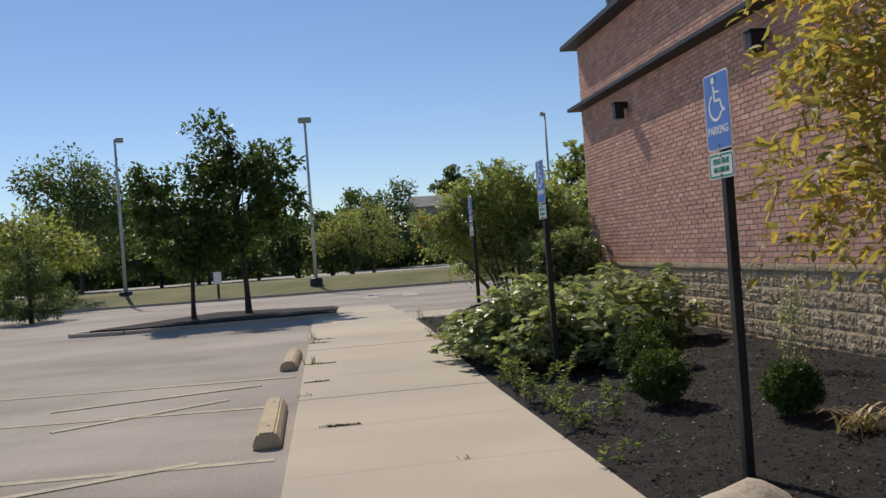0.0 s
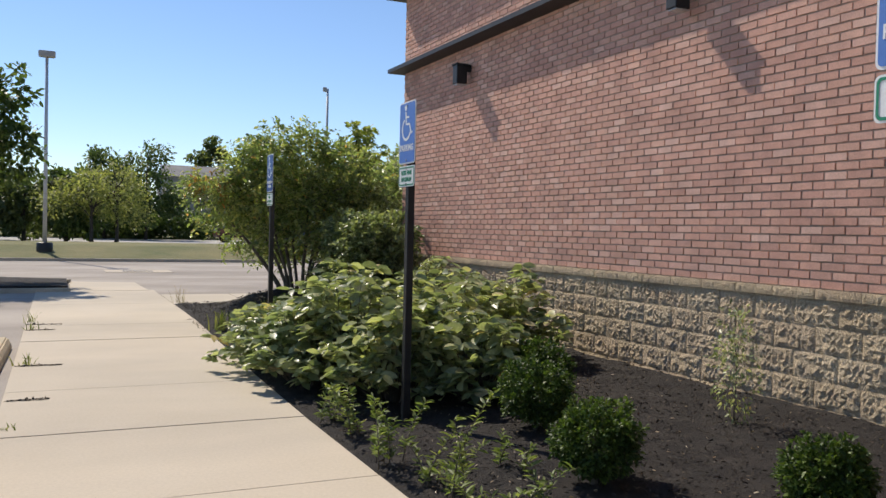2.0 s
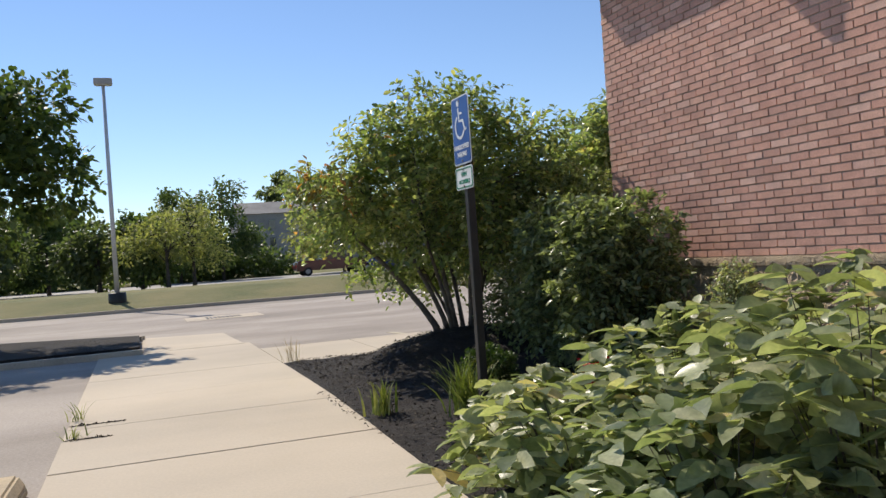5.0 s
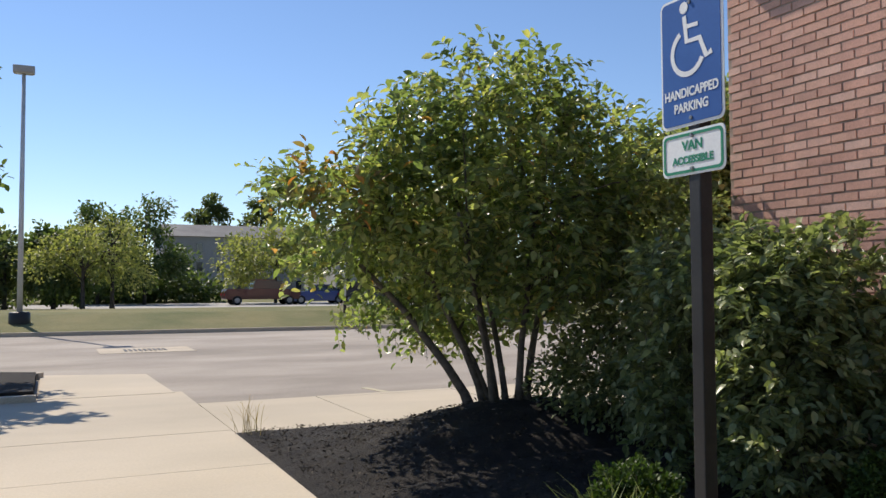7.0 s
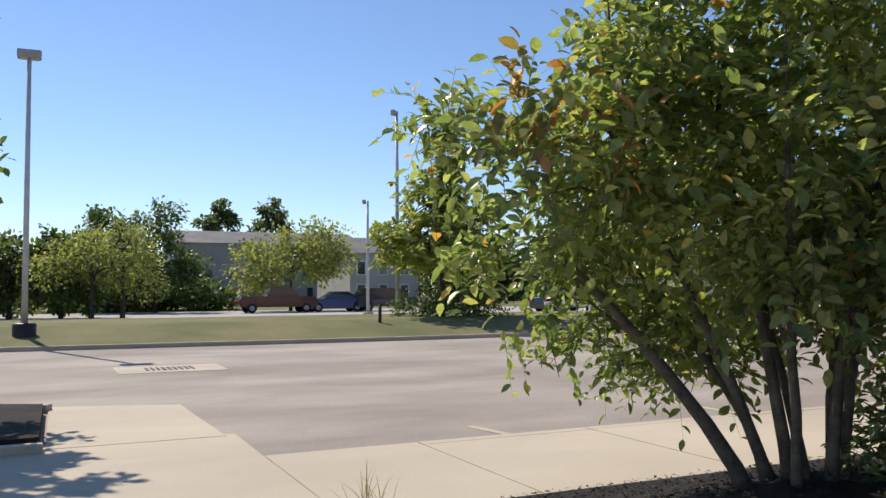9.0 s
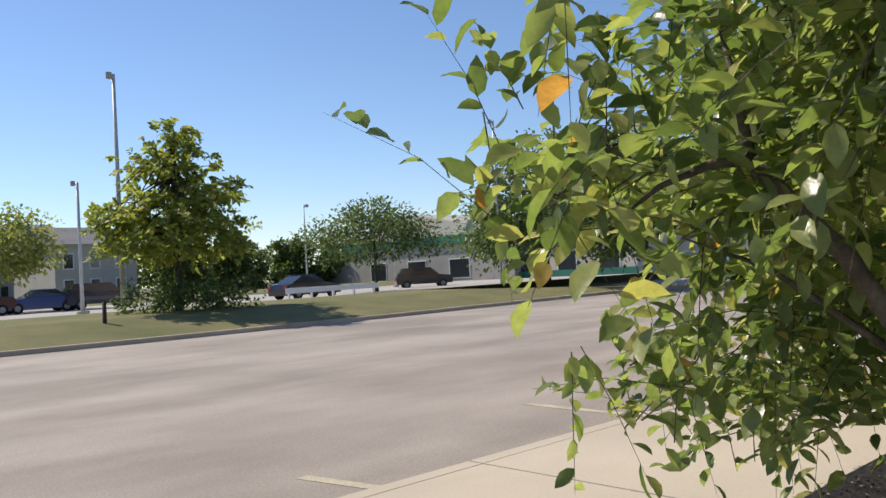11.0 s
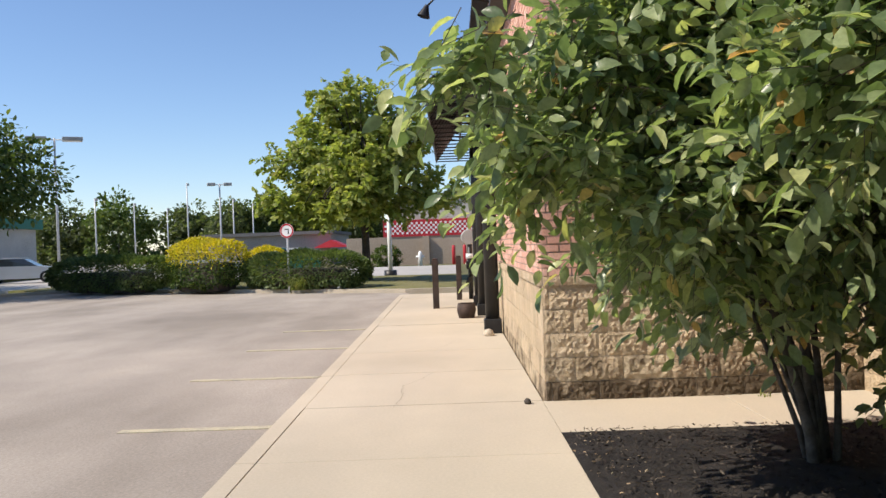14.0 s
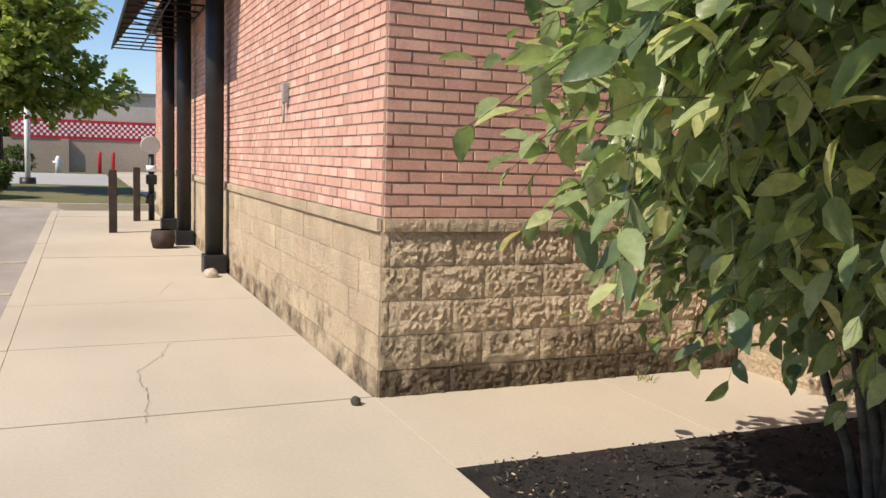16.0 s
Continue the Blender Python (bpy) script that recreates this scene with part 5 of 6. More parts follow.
foliage("tree", "smaller green tree on the mulched island", "tree", -8.85, 7.75,
        [(-0.2, 0, 2.4, 1.1, 1.1, 0.9), (-0.8, 0.1, 3.2, 0.7, 0.7, 0.7), (0.4, 0, 2.0, 0.8, 0.8, 0.6), (-0.9, 0, 4.0, 0.55, 0.5, 0.5)], 130, 40, 0.18, 0.14, LEAF_TREE, 102, [(0, 0, 0.1, 0, 3.0, 0.07)], limbs=26, stem_material=BARK, width=0.65, rise=0.5)
foliage("tree", "olive-green street tree on the lawn with shade below", "tree", 8.1, 26.2,
        [(0, 0, 2.5, 2.6, 2.6, 0.6), (-0.6, 0, 3.4, 2.2, 2.2, 0.65), (0.6, 0.2, 4.2, 2.1, 2.1, 0.6), (-0.2, 0, 5.1, 1.7, 1.7, 0.6), (0.1, 0, 6.0, 1.05, 1.05, 0.5), (1.9, 0.2, 3.1, 1.0, 1.0, 0.45), (-2.1, 0.1, 3.2, 0.9, 0.9, 0.45)],
        620, 16, 0.2, 0.2, LEAF_OLIVE, 103, [(0, 0, 0, 0, 5.6, 0.11)], z=0.2, limbs=60, stem_material=BARK, width=0.6, rise=0.3, twig=0.7, twig_droop=0.2)
tree("dark green tree on the mulched corner of the lot", 27.8, 21.5, 7.2, 4.1, 1.9, LEAF_TREE, 104, 0.22, 380, 44, 0.0, 0.16)
tree("broad feathery green tree behind the lawn", 34.8, 33.0, 8.7, 5.8, 1.6, LEAF_DARK, 105, 0.27, 380, 44, 0.0, 0.25)
tree("feathery green tree far along the lawn", 33.0, 47.0, 6.5, 5.0, 1.8, LEAF_DARK, 106, 0.26, 160, 40)
foliage("tree", "full green maple on the lawn beside the shop path", "tree", 28.6, 6.5,
        [(0, 0, 4.5, 2.4, 2.4, 1.7), (0, 0.3, 6.6, 1.5, 1.6, 0.95), (-0.3, 2.6, 3.2, 1.3, 1.4, 0.65), (0.2, 2.7, 4.6, 1.1, 1.2, 0.7), (0, -2.4, 3.3, 1.3, 1.4, 0.75), (-0.6, 1.4, 2.6, 1.3, 1.4, 0.45), (0.3, -1.5, 5.5, 1.4, 1.4, 0.9), (-1.9, 0, 3.6, 1.2, 1.3, 0.9), (-0.8, -0.6, 2.7, 1.3, 1.5, 0.5), (0.4, 1.6, 5.9, 1.1, 1.1, 0.6), (1.9, 0.2, 3.9, 1.2, 1.3, 1.0)],
        1250, 17, 0.2, 0.21, LEAF_MAPLE, 107, [(0, 0, 0, 0.1, 5.4, 0.17)], limbs=70, stem_material=BARK, width=0.72, rise=0.4, twig=0.75, twig_droop=0.15)
tree("tall dark tree across the road", -20.8, 41.0, 9.6, 4.6, 0.8, LEAF_DARK, 108, 0.26, 220, 42)
tree("pale green tree at the edge of the lot", -18.3, 24.0, 4.6, 2.6, 1.2, LEAF_SAGE, 109, 0.2, 120, 40)
tree("tall dark tree across the lot", 1.6, 62.0, 8.6, 3.4, 0.4, LEAF_DARK, 110, 0.3, 150, 40)
tree("dark green tree across the lot beside a taller one", -1.6, 64.0, 8.2, 3.2, 0.4, LEAF_DARK, 118, 0.3, 150, 40)
tree("light olive tree across the lot", -3.2, 46.0, 4.9, 3.2, 1.4, LEAF_SAGE, 111, 0.2, 120, 36)
tree("light olive tree near the road", -1.6, 47.0, 5.4, 2.4, 2.0, LEAF_SAGE, 112, 0.18, 70, 30)
tree("wide yellow-green tree in front of the pale building", 11.6, 62.0, 6.4, 5.0, 1.0, LEAF_SAGE, 113, 0.3, 170, 40)
tree("dark conifer-like tree behind the roof", 17.5, 128.0, 15.5, 3.6, 5.0, LEAF_FAR, 114, 0.6, 90, 34)
tree("dark tree behind the roof", 25.5, 128.0, 16.5, 3.8, 5.0, LEAF_FAR, 115, 0.6, 90, 34)
# added dark leaves in place of the shade on the lawn; no plant grows here
tree("low dark leaf mass standing in for the shade below the street tree", 8.6, 26.0, 1.1, 2.2, 0.1, LEAF_DARK, 116, 0.14, 90, 36, 0.2, 0.03)
foliage("conifer", "dense dark blue-green spruce at the lot edge", "tree", -15.6, 15.5, [(0, 0, 0.8, 1.5, 1.5, 0.8), (0, 0, 1.6, 1.0, 1.0, 0.8), (0, 0, 2.4, 0.5, 0.5, 0.6)], 260, 40, 0.14, 0.12, LEAF_DARK, 117, [(0, 0, 0, 0, 2.6, 0.08)], limbs=20, stem_material=BARK, width=0.3)
rng = random.Random(5)
for i in range(26):
    a = -62 + i * 5.6 + rng.uniform(-1.5, 1.5)
    if 3 < a < 27:
        continue
    tree("far green tree in the belt behind the road", a, 84 + rng.uniform(-6, 10), rng.uniform(6.0, 9.0) + (2 if a < -12 else 0), rng.uniform(3.2, 4.6), 0.2, LEAF_FAR if i % 3 else LEAF_TREE, 200 + i, 0.5, 110, 34, group="far tree belt")
for i in range(16):
    tree("far green tree in the belt beyond the drive", 118 + rng.uniform(-6, 10), -34 + i * 7 + rng.uniform(-2, 2), rng.uniform(7.5, 10.5), rng.uniform(4, 5.5), 0.3, LEAF_FAR if i % 3 else LEAF_TREE, 240 + i, 0.6, 110, 34, group="far tree belt")
for i in range(14):
    tree("dark tree in the wood beyond the lot", -42 + i * 2.9 + rng.uniform(-1, 1), 52 + rng.uniform(-4, 6), rng.uniform(4.5, 7.5), rng.uniform(2.6, 3.6), 0.1, LEAF_DARK if i % 2 else LEAF_FAR, 270 + i, 0.34, 110, 34, group="woods beyond the lot")



def far_wood(name, label, x0, y0, x1, y1, height, seed, material, leaf=0.75):
    """A belt of closed wood seen from afar."""
    rng = random.Random(seed)
    n = 26
    lobes = [(x0 + (x1 - x0) * (i + 0.5) / n, y0 + (y1 - y0) * (i + 0.5) / n, height * 0.45, abs(x1 - x0) / n * 0.9 + 1.2, abs(y1 - y0) / n * 0.9 + 1.2, height * rng.uniform(0.36, 0.55)) for i in range(n)]
    at, out, _ = clumps(seed, lobes, 700, 26, 0.8)
    tagged(leaves(name, at, out, leaf, material, None, seed, 0.7, 0.0), label, "woods", kind="stuff")


far_wood("far_wood", "closed belt of far green woods behind the road", -66, 130, 84, 130, 8.5, 501, LEAF_FAR)
far_wood("undergrowth", "dark undergrowth below the trees across the road", -48, 67, 7, 67, 2.6, 503, LEAF_DARK, 0.4)
far_wood("far_wood_drive", "closed belt of far green woods beyond the drive", 128, -40, 126, 82, 7.2, 502, LEAF_FAR)


# hedges by the drive
def hedge(name, label, cx, cy, length, deep, height, material, seed, top=None, turn=59.1, leaf=0.1, dense=2800):
    t = thing(name, label, "hedge", cx, cy, 0.08, turn=turn)
    rng = np.random.default_rng(seed)
    n = int(length * dense)
    d = rng.normal(0, 1, (n, 3))
    d /= np.abs(d).max(1)[:, None] * 0.42 + np.linalg.norm(d, axis=1)[:, None] * 0.58
    at = d * np.array([length / 2, deep / 2, height / 2]) * rng.uniform(0.74, 1.0, (n, 1)) ** 0.6 + np.array([0, 0, height / 2])
    at += 0.05 * np.sin(at[:, [1, 2, 0]] * 4.3 + seed)
    at[:, 2] = np.maximum(at[:, 2], 0.02)
    if top:
        up = at[:, 2] + rng.normal(0, 0.16, n) > height * 0.56
        leaves("blossom", at[up] + np.array([0, 0, 0.05]), d[up], 0.09, top, t, seed + 1, 0.5, -0.4, "bright yellow top growth", spread=1.0)
        at, d = at[~up], d[~up]
    leaves("leaf_mass", at, d, leaf, material, t, seed, 0.55, 0.0, spread=1.1, fine=leaf < 0.1)
    core = box(bmesh.new(), -length * 0.3, -deep * 0.25, -0.05, length * 0.3, deep * 0.25, height * 0.55, 0.15)
    part("woody_core", core, BARK, t)
    return t


hedge("hedge", "clipped dark green hedge along the kerb", 28.2, 15.75, 6.8, 1.4, 1.25, LEAF_DARK, 301)
hedge("yellow_bush", "rounded bush with bright yellow top above green", 26.35, 11.7, 3.2, 1.8, 1.7, LEAF_BOX, 302, LEAF_GOLD)
hedge("hedge", "clipped dark green hedge beside the yellow bush", 24.95, 8.15, 5.2, 1.4, 1.2, LEAF_DARK, 303)
hedge("yellow_bush", "far rounded yellow-topped bush", 30.5, 10.6, 2.0, 1.3, 1.35, LEAF_BOX, 304, LEAF_GOLD)
tuft("ornamental_grass", "tan-green grass clump at the foot of the sign", 24.2, 8.2, 260, 0.55, 0.8, BLADE, 305, z=0.08)
sg = thing("road_sign", "round no-turn sign on a grey post by the hedge", "sign", 24.6, 8.6, 0.05, turn=-100)
part("post", box(bmesh.new(), -0.03, 0.0, -0.2, 0.03, 0.04, 1.95), POLE, sg)
part("disc", tube(bmesh.new(), [(0, 0, 1.9), (0, -0.012, 1.9)], [0.23, 0.23], 24), WHITE, sg)
round_rim = [[(k * math.cos(a / 24 * 6.283), k * math.sin(a / 24 * 6.283)) for a in range(24)] for k in (0.222, 0.175)]
RED_PAINT = surface("red_paint", (0.38, 0.02, 0.03), (0.50, 0.03, 0.04), 0.5, 20, 0.5, 0.05, 0.002)
part("red_ring", ring_plate(bmesh.new(), round_rim[0], round_rim[1], -0.012, -0.016, 1.9), RED_PAINT, sg)
bm = bmesh.new()
stroke(bm, [(0.05, 1.8), (0.05, 1.95), (-0.07, 1.95)], 0.04, -0.012, -0.0145)
part("arrow", bm, BLACK, sg)
rt = thing("litter", "white crumpled paper by the kerb", "litter", 23.9, 6.9, 0.1)
part("paper", box(bmesh.new(), -0.1, -0.06, 0.0, 0.1, 0.06, 0.08, 0.03), WHITE, rt)

# buildings beyond
PALE = surface("pale_wall", (0.42, 0.39, 0.34), (0.52, 0.49, 0.43), 0.4, 10, 0.9, 0.1, 0.01)
GREY = surface("grey_wall", (0.30, 0.285, 0.27), (0.38, 0.36, 0.34), 0.3, 10, 0.9, 0.1, 0.01)
TAN = surface("tan_wall", (0.36, 0.29, 0.22), (0.44, 0.36, 0.28), 0.3, 10, 0.9, 0.1, 0.01)
ROOFGREEN = surface("roof_green", (0.02, 0.13, 0.09), (0.03, 0.18, 0.12), 0.5, 10, 0.6, 0.1, 0.01)
ROOFGREY = surface("roof_grey", (0.12, 0.12, 0.125), (0.19, 0.19, 0.19), 0.5, 10, 0.8, 0.2, 0.02)
WINDOW = glass_pane("window_glass", (0.03, 0.035, 0.04))


def gable(bm, x0, x1, y0, y1, z0, z1, over=0.4):
    """A roof with its ridge along x."""
    m = (y0 + y1) / 2
    v = [bm.verts.new(c) for c in ((x0 - over, y0 - over, z0), (x1 + over, y0 - over, z0), (x1 + over, y1 + over, z0), (x0 - over, y1 + over, z0), (x0, m, z1), (x1, m, z1))]
    for f in ((0, 1, 5, 4), (2, 3, 4, 5), (1, 2, 5), (3, 0, 4), (3, 2, 1, 0)):
        bm.faces.new([v[i] for i in f])
    return bm


def window(parent, x, y, z, w, h, along, depth=0.06, frame_material=None):
    a = (w / 2, depth) if along == "x" else (depth, w / 2)
    win = part("window", box(bmesh.new(), x - a[0], y - a[1], z, x + a[0], y + a[1], z + h), frame_material or WHITE, parent)
    b = (w / 2 - 0.1, depth + 0.02) if along == "x" else (depth + 0.02, w / 2 - 0.1)
    part("pane", box(bmesh.new(), x - b[0], y - b[1], z + 0.1, x + b[0], y + b[1], z + h - 0.1), WINDOW, win)


apt = thing("apartment_building", "pale three-storey apartment building with grey roofs far beyond the lot", "building", 0, 0, 0.0)
part("wall", box(bmesh.new(), 8.6, 110, -0.5, 34, 122, 8.2), GREY, apt)
part("roof", gable(bmesh.new(), 8.6, 34, 110, 122, 8.2, 10.2), ROOFGREY, apt)
for i in range(9):
    for k in range(3):
        window(apt, 10.4 + i * 2.7, 110, 1.0 + k * 2.5, 1.0, 1.4, "x", frame_material=GREY)
st = thing("stone_building", "light stone gabled building beyond the parked cars", "building", 0, 0, 0.0)
part("wall", box(bmesh.new(), 22.4, 80, -0.5, 30, 92, 5.6), PALE, st)
part("roof", gable(bmesh.new(), 22.4, 30, 80, 92, 5.6, 7.6), ROOFGREY, st)
for i in range(3):
    for k in range(2):
        window(st, 23.6 + i * 2.4, 80, 0.9 + k * 2.4, 1.0, 1.5, "x")
gb = thing("green_roof_building", "long white building with a green roof edge across the drive", "building", 0, 0, 0.0)
part("wall", box(bmesh.new(), 61, 44, -0.5, 80, 92, 4.2), PALE, gb)
part("fascia", box(bmesh.new(), 60.4, 43.5, 4.2, 80.5, 92.5, 5.2), ROOFGREEN, gb, "dark green roof edge")
part("plinth", box(bmesh.new(), 60.9, 43.9, -0.4, 61.0, 92, 0.75), ROOFGREEN, gb)
part("roof", gable(bmesh.new(), 62, 80, 60, 92, 5.2, 8.2), PALE, gb)
part("low_wing", box(bmesh.new(), 60.0, 58.0, -0.4, 61.0, 92, 3.0), GREY, gb)
for i, (y, w) in enumerate(((47, 2.4), (52, 2.4), (57, 2.4), (66, 3.2), (73, 3.2), (80, 3.0))):
    window(gb, 60.0 if y > 58 else 61.0, y, 0.4, w, 2.2, "y")
rb = thing("checkered_building", "beige shop with a red and white checkered band under the roof", "building", 0, 0, 0.0)
part("wall", box(bmesh.new(), 60.9, -24, -0.8, 76, 11.2, 2.0), TAN, rb)
part("upper_wall", box(bmesh.new(), 61.0, -24, 3.25, 76, 7.5, 5.0), PALE, rb, "pale grey upper wall")
part("coping", box(bmesh.new(), 60.8, -24, 5.0, 76.2, 7.6, 5.2), ROOFGREY, rb)
band = part("band", box(bmesh.new(), 60.85, -24, 2.0, 76, 8.4, 3.25), RED_PAINT, rb, "red painted band")
verts, faces = [], []
for j in range(5):
    for i in range(120):
        if (i + j) % 2:
            y0, z0, n = 8.3 - i * 0.18, 2.18 + j * 0.18, len(verts)
            verts += [(px, y0 - a, z0 + b) for px in (60.84, 60.85) for a, b in ((0, 0), (0.16, 0), (0.16, 0.16), (0, 0.16))]
            faces += [(n, n + 1, n + 2, n + 3), (n, n + 4, n + 5, n + 1), (n + 2, n + 6, n + 7, n + 3), (n + 1, n + 5, n + 6, n + 2), (n, n + 3, n + 7, n + 4)]
tagged(raw("checker_tiles", verts, faces, WHITE, band, "white checker squares"), kind="stuff")
for i in range(6):
    part("vent", box(bmesh.new(), 60.95, 6.6 - i * 0.75, 4.05, 61.0, 6.75 - i * 0.75, 4.2), ROOFGREY, rb)
part("pilaster", box(bmesh.new(), 60.6, 5.0, -0.8, 60.9, 5.5, 2.0), TAN, rb)
for y in (7.4, 3.2, 2.4):
    t = thing("red_bollard", "red painted steel guard post by the beige shop", "bollard", 58.5, y, -0.1, "red guard posts")
    part("post", tube(bmesh.new(), [(0, 0, -0.4), (0, 0, 1.25), (0, 0, 1.35)], [0.12, 0.12, 0.06], 10), RED_PAINT, t)
foliage("round_shrub", "round green shrub against the beige shop wall", "shrub", 57.5, 8.0, [(0, 0, 0.6, 1.0, 1.0, 0.95)], 120, 30, 0.12, 0.16, LEAF_TREE, 401, [(0, 0, 0, 0, 0.9, 0.05)], limbs=8, leafname="leaves", z=-0.1)
hyd = thing("hydrant", "white fire hydrant by the beige shop", "hydrant", 58.0, 5.6, -0.1)
part("barrel", tube(bmesh.new(), [(0, 0, -0.2), (0, 0, 0.8), (0, 0, 1.0)], [0.16, 0.16, 0.08], 12), WHITE, hyd)
part("nozzle", tube(bmesh.new(), [(0, -0.3, 0.6), (0, 0.3, 0.6)], [0.09, 0.09], 10), WHITE, hyd)
wp = thing("white_post", "white sign post with a dark foot beyond the tree", "post", 33.5, 6.0, -0.02)
part("pole", tube(bmesh.new(), [(0, 0, -0.1), (0, 0, 3.2)], [0.09, 0.09], 10), WHITE, wp)
part("foot", tube(bmesh.new(), [(0, 0, -0.1), (0, 0, 0.35)], [0.28, 0.26], 12), BLACK, wp)
g2 = thing("grey_building", "low grey shop with a pale door and red awning", "building", 0, 0, 0.0)
part("wall", box(bmesh.new(), 76, 14.5, -0.8, 90, 26, 2.7), GREY, g2)
part("roof", box(bmesh.new(), 75.6, 14.2, 2.7, 90, 26.4, 3.0), ROOFGREY, g2)
part("door", box(bmesh.new(), 75.9, 17.5, -0.8, 76.0, 19.5, 1.5), WHITE, g2)
part("red_awning", gable(bmesh.new(), 73.2, 76.0, 12.6, 15.6, 1.4, 2.1, 0.1), RED_PAINT, g2, "red awning")


# parked cars
TYRE = surface("tyre_rubber", (0.012, 0.012, 0.012), (0.025, 0.025, 0.025), 5, 60, 0.9, 0.2, 0.003)


def car_paint(name, c):
    m, n, l, b = shader(name, 0.3, 0.2, 0.6)
    b.inputs["Base Color"].default_value = (*c, 1)
    b.inputs["Coat Weight"].default_value = 0.6
    return m


def car(label, x, y, turn, colour, profile, cabin, width=1.78, z=0.0):
    t = thing("car", label, "car", x, y, z, "parked cars", turn=turn)

    def extrude(pts, half, inset, material, name, lab=""):
        bm = bmesh.new()
        rows = [[bm.verts.new((px, s * (half - (inset if pz > 0.95 else 0)), pz)) for px, pz in pts] for s in (-1, 1)]
        n = len(pts)
        bm.faces.new(rows[0]), bm.faces.new(rows[1][::-1])
        for i in range(n):
            bm.faces.new((rows[0][i], rows[1][i], rows[1][(i + 1) % n], rows[0][(i + 1) % n]))
        bmesh.ops.recalc_face_normals(bm, faces=bm.faces[:])
        bmesh.ops.bevel(bm, geom=bm.edges[:], offset=0.035, segments=2, affect="EDGES")
        return part(name, bm, material, t, lab)

    extrude(profile, width / 2, 0.0, colour, "body")
    extrude(cabin, width / 2 - 0.06, 0.12, WINDOW, "window_band")
    xs = [p[0] for p in cabin]
    top = max(p[1] for p in cabin)
    roof = [(p[0] * 0.98 + 0.02 * sum(xs) / len(xs), p[1] + 0.03) for p in cabin if p[1] > top - 0.05]
    part("roof", box(bmesh.new(), min(p[0] for p in roof), -width / 2 + 0.2, top - 0.02, max(p[0] for p in roof), width / 2 - 0.2, top + 0.05, 0.02), colour, t)
    lo, hi = min(p[0] for p in profile), max(p[0] for p in profile)
    for wx in (lo + 0.85, hi - 0.85):
        for s in (-1, 1):
            w = part("wheel", tube(bmesh.new(), [(wx, s * (width / 2 - 0.2), 0.33), (wx, s * (width / 2 + 0.01), 0.33)], [0.33, 0.33], 18), TYRE, t)
            part("rim", tube(bmesh.new(), [(wx, s * (width / 2 + 0.008), 0.33), (wx, s * (width / 2 + 0.02), 0.33)], [0.2, 0.17], 14), STEEL, w)
    for s in (-1, 1):
        part("headlight", box(bmesh.new(), hi - 0.12, s * 0.62 - 0.16, 0.62, hi + 0.01, s * 0.62 + 0.16, 0.76, 0.02), LENS, t)
        part("tail_light", box(bmesh.new(), lo - 0.01, s * 0.66 - 0.12, 0.65, lo + 0.1, s * 0.66 + 0.12, 0.82, 0.02), RED_PAINT, t)
    return t


sedan = [(-2.25, 0.25), (2.2, 0.25), (2.28, 0.6), (2.1, 0.78), (1.0, 0.95), (-1.6, 0.98), (-2.2, 0.92), (-2.3, 0.6)]
sedan_cab = [(1.0, 0.93), (0.25, 1.38), (-0.9, 1.4), (-1.75, 0.96)]
pickup = [(-2.7, 0.4), (2.6, 0.4), (2.7, 0.85), (2.5, 1.08), (1.4, 1.15), (-2.6, 1.15), (-2.75, 0.8)]
pickup_cab = [(1.45, 1.12), (0.85, 1.75), (-0.6, 1.78), (-0.8, 1.12)]
suv = [(-2.3, 0.35), (2.25, 0.35), (2.32, 0.75), (2.1, 0.98), (1.2, 1.08), (-2.2, 1.1), (-2.35, 0.7)]
suv_cab = [(1.25, 1.06), (0.6, 1.6), (-1.8, 1.62), (-2.2, 1.08)]
car("silver sedan parked in the drive", 45.9, 28.0, -75, car_paint("paint_silver", (0.5, 0.52, 0.55)), sedan, sedan_cab)
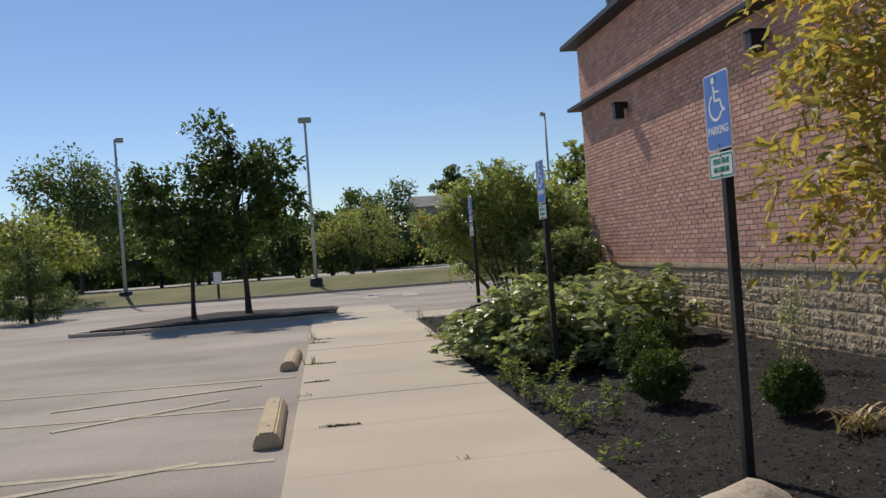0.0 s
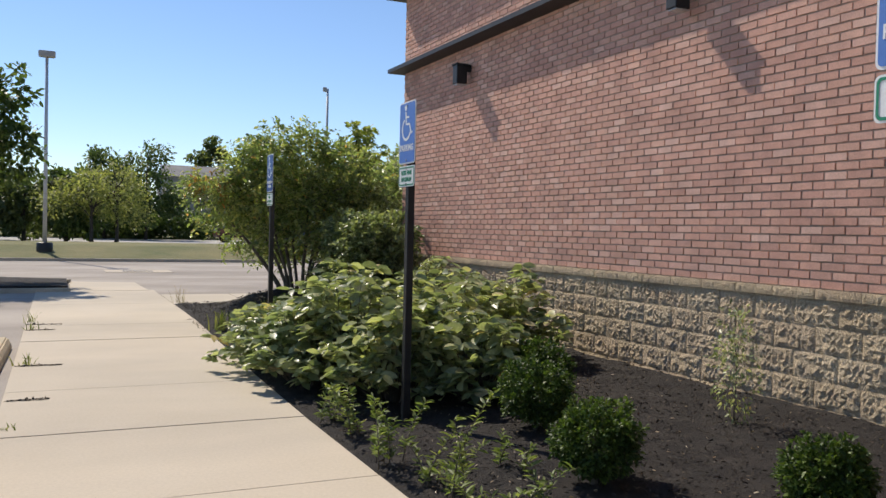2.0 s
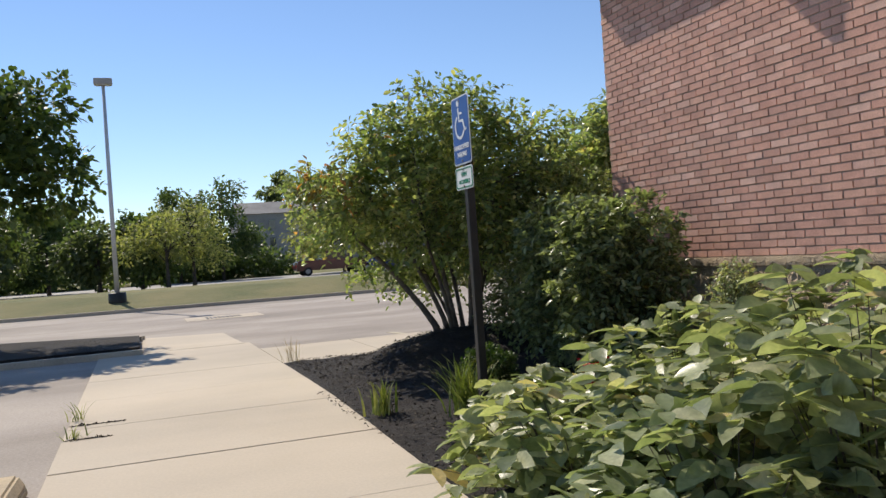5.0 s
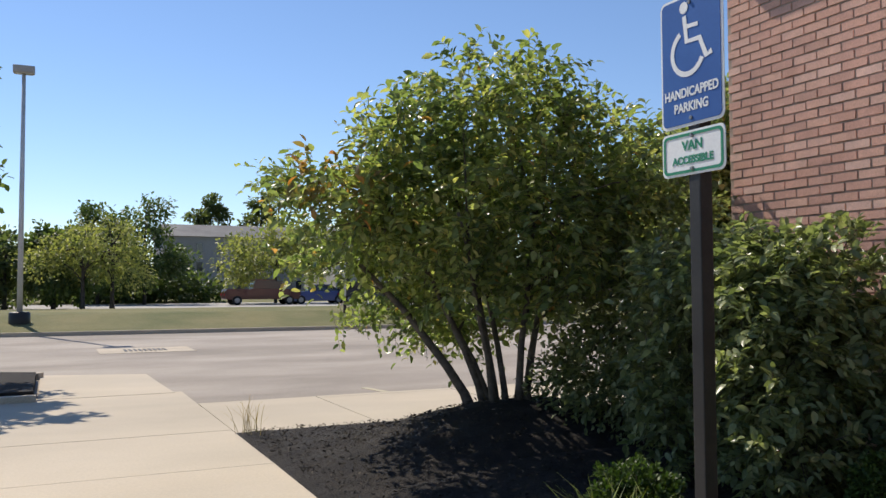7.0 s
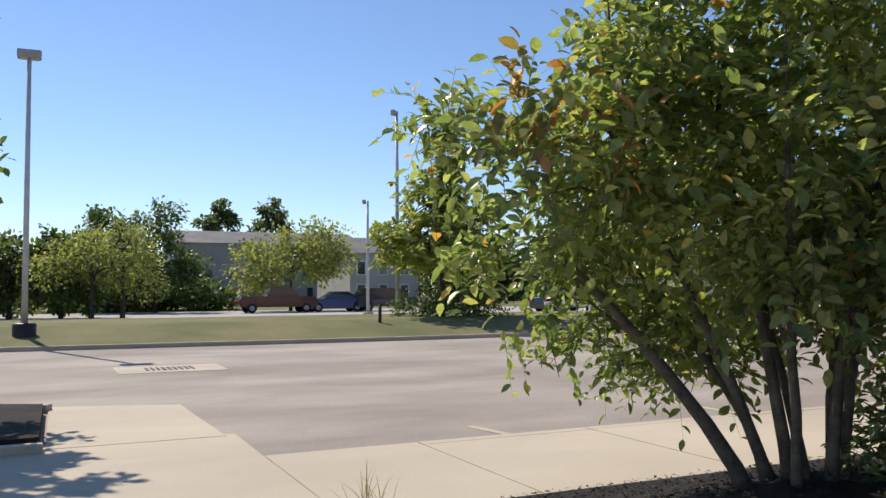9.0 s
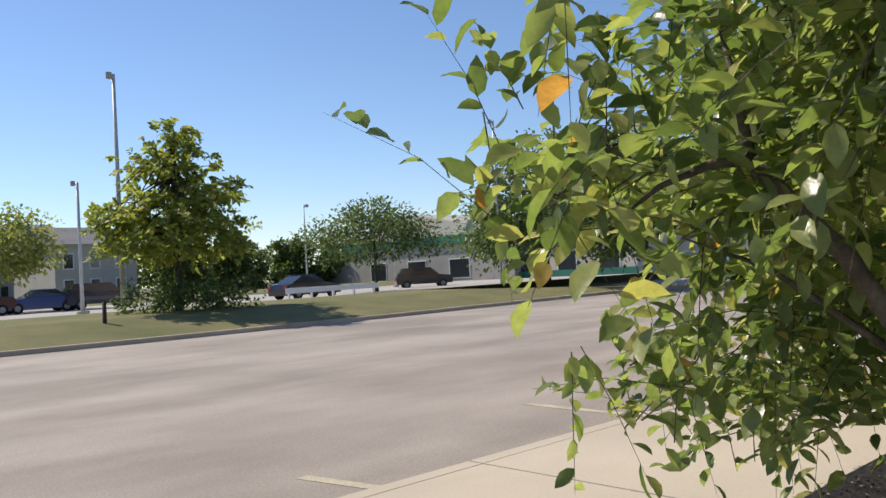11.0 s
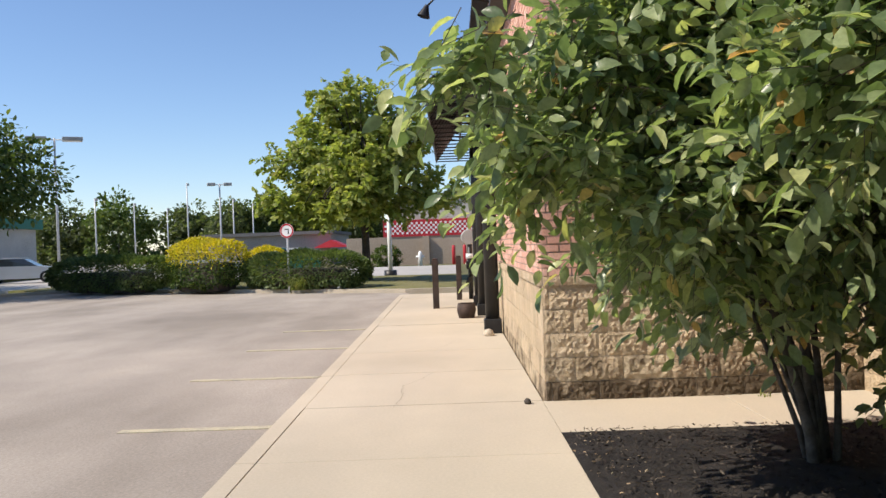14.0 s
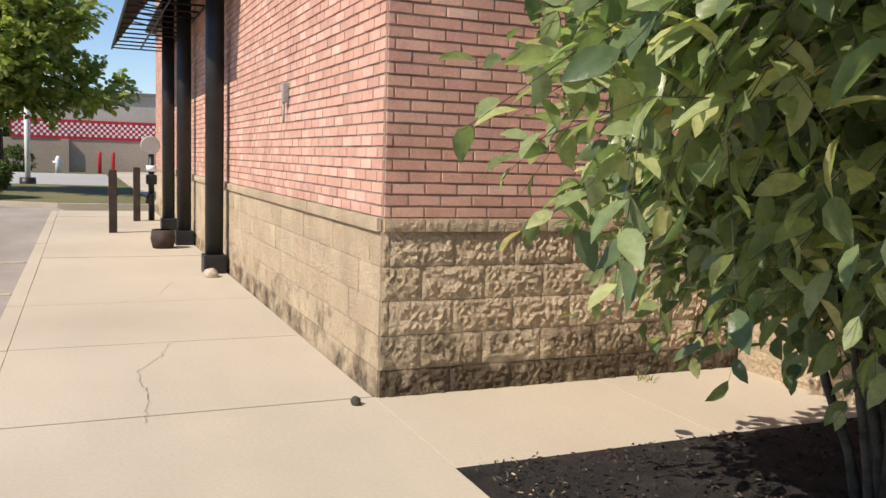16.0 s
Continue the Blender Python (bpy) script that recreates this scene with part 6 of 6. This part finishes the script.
car("dark red pickup truck parked beyond the lawn", 9.0, 55.7, 0, car_paint("paint_dark_red", (0.06, 0.006, 0.008)), pickup, pickup_cab, 1.9, 0.1)
car("blue car parked beyond the lawn", 13.2, 55.9, 180, car_paint("paint_blue", (0.02, 0.05, 0.2)), sedan, sedan_cab, z=0.1)
car("dark blue car parked beyond the lawn", 16.9, 55.6, 0, car_paint("paint_navy", (0.01, 0.014, 0.035)), suv, suv_cab, z=0.1)
car("black car parked across the road", 25.0, 44.0, 10, car_paint("paint_black", (0.008, 0.008, 0.01)), sedan, sedan_cab, z=0.1)
car("dark car parked in front of the white building", 42.0, 52.0, -35, car_paint("paint_grey", (0.03, 0.03, 0.035)), suv, suv_cab)
car("white car parked far behind the hedge", 47.0, 18.0, -75, car_paint("paint_white", (0.6, 0.6, 0.6)), sedan, sedan_cab)
car("teal car parked far behind the hedge", 48.0, 13.5, -75, car_paint("paint_teal", (0.01, 0.22, 0.18)), sedan, sedan_cab)

yd = thing("yard_sign", "small white notice on a dark post at the lawn edge", "sign", -9.9, 21.9, 0.1)
part("post", box(bmesh.new(), -0.05, -0.05, -0.2, 0.05, 0.05, 0.95, 0.01), WOOD, yd)
part("notice", box(bmesh.new(), -0.17, -0.075, 0.62, 0.17, -0.052, 1.15, 0.006), WHITE, yd)
rail = thing("guard_rail", "low white guard rail beyond the lawn", "rail", 21.0, 40.0, 0.1, turn=5)
part("beam", box(bmesh.new(), 0, -0.04, 0.42, 7.0, 0.04, 0.72, 0.02), WHITE, rail)
for i in range(5):
    part("post", box(bmesh.new(), 0.2 + i * 1.6, 0.04, -0.2, 0.32 + i * 1.6, 0.14, 0.66), WHITE, rail)

# bricks and blocks
for wall, length, top, near in late:
    lay_bricks(wall, length, top, near)
lay_blocks(wall_west, 17.0, 0.03, rough=0.022)
lay_blocks(wall_back, 5.18)
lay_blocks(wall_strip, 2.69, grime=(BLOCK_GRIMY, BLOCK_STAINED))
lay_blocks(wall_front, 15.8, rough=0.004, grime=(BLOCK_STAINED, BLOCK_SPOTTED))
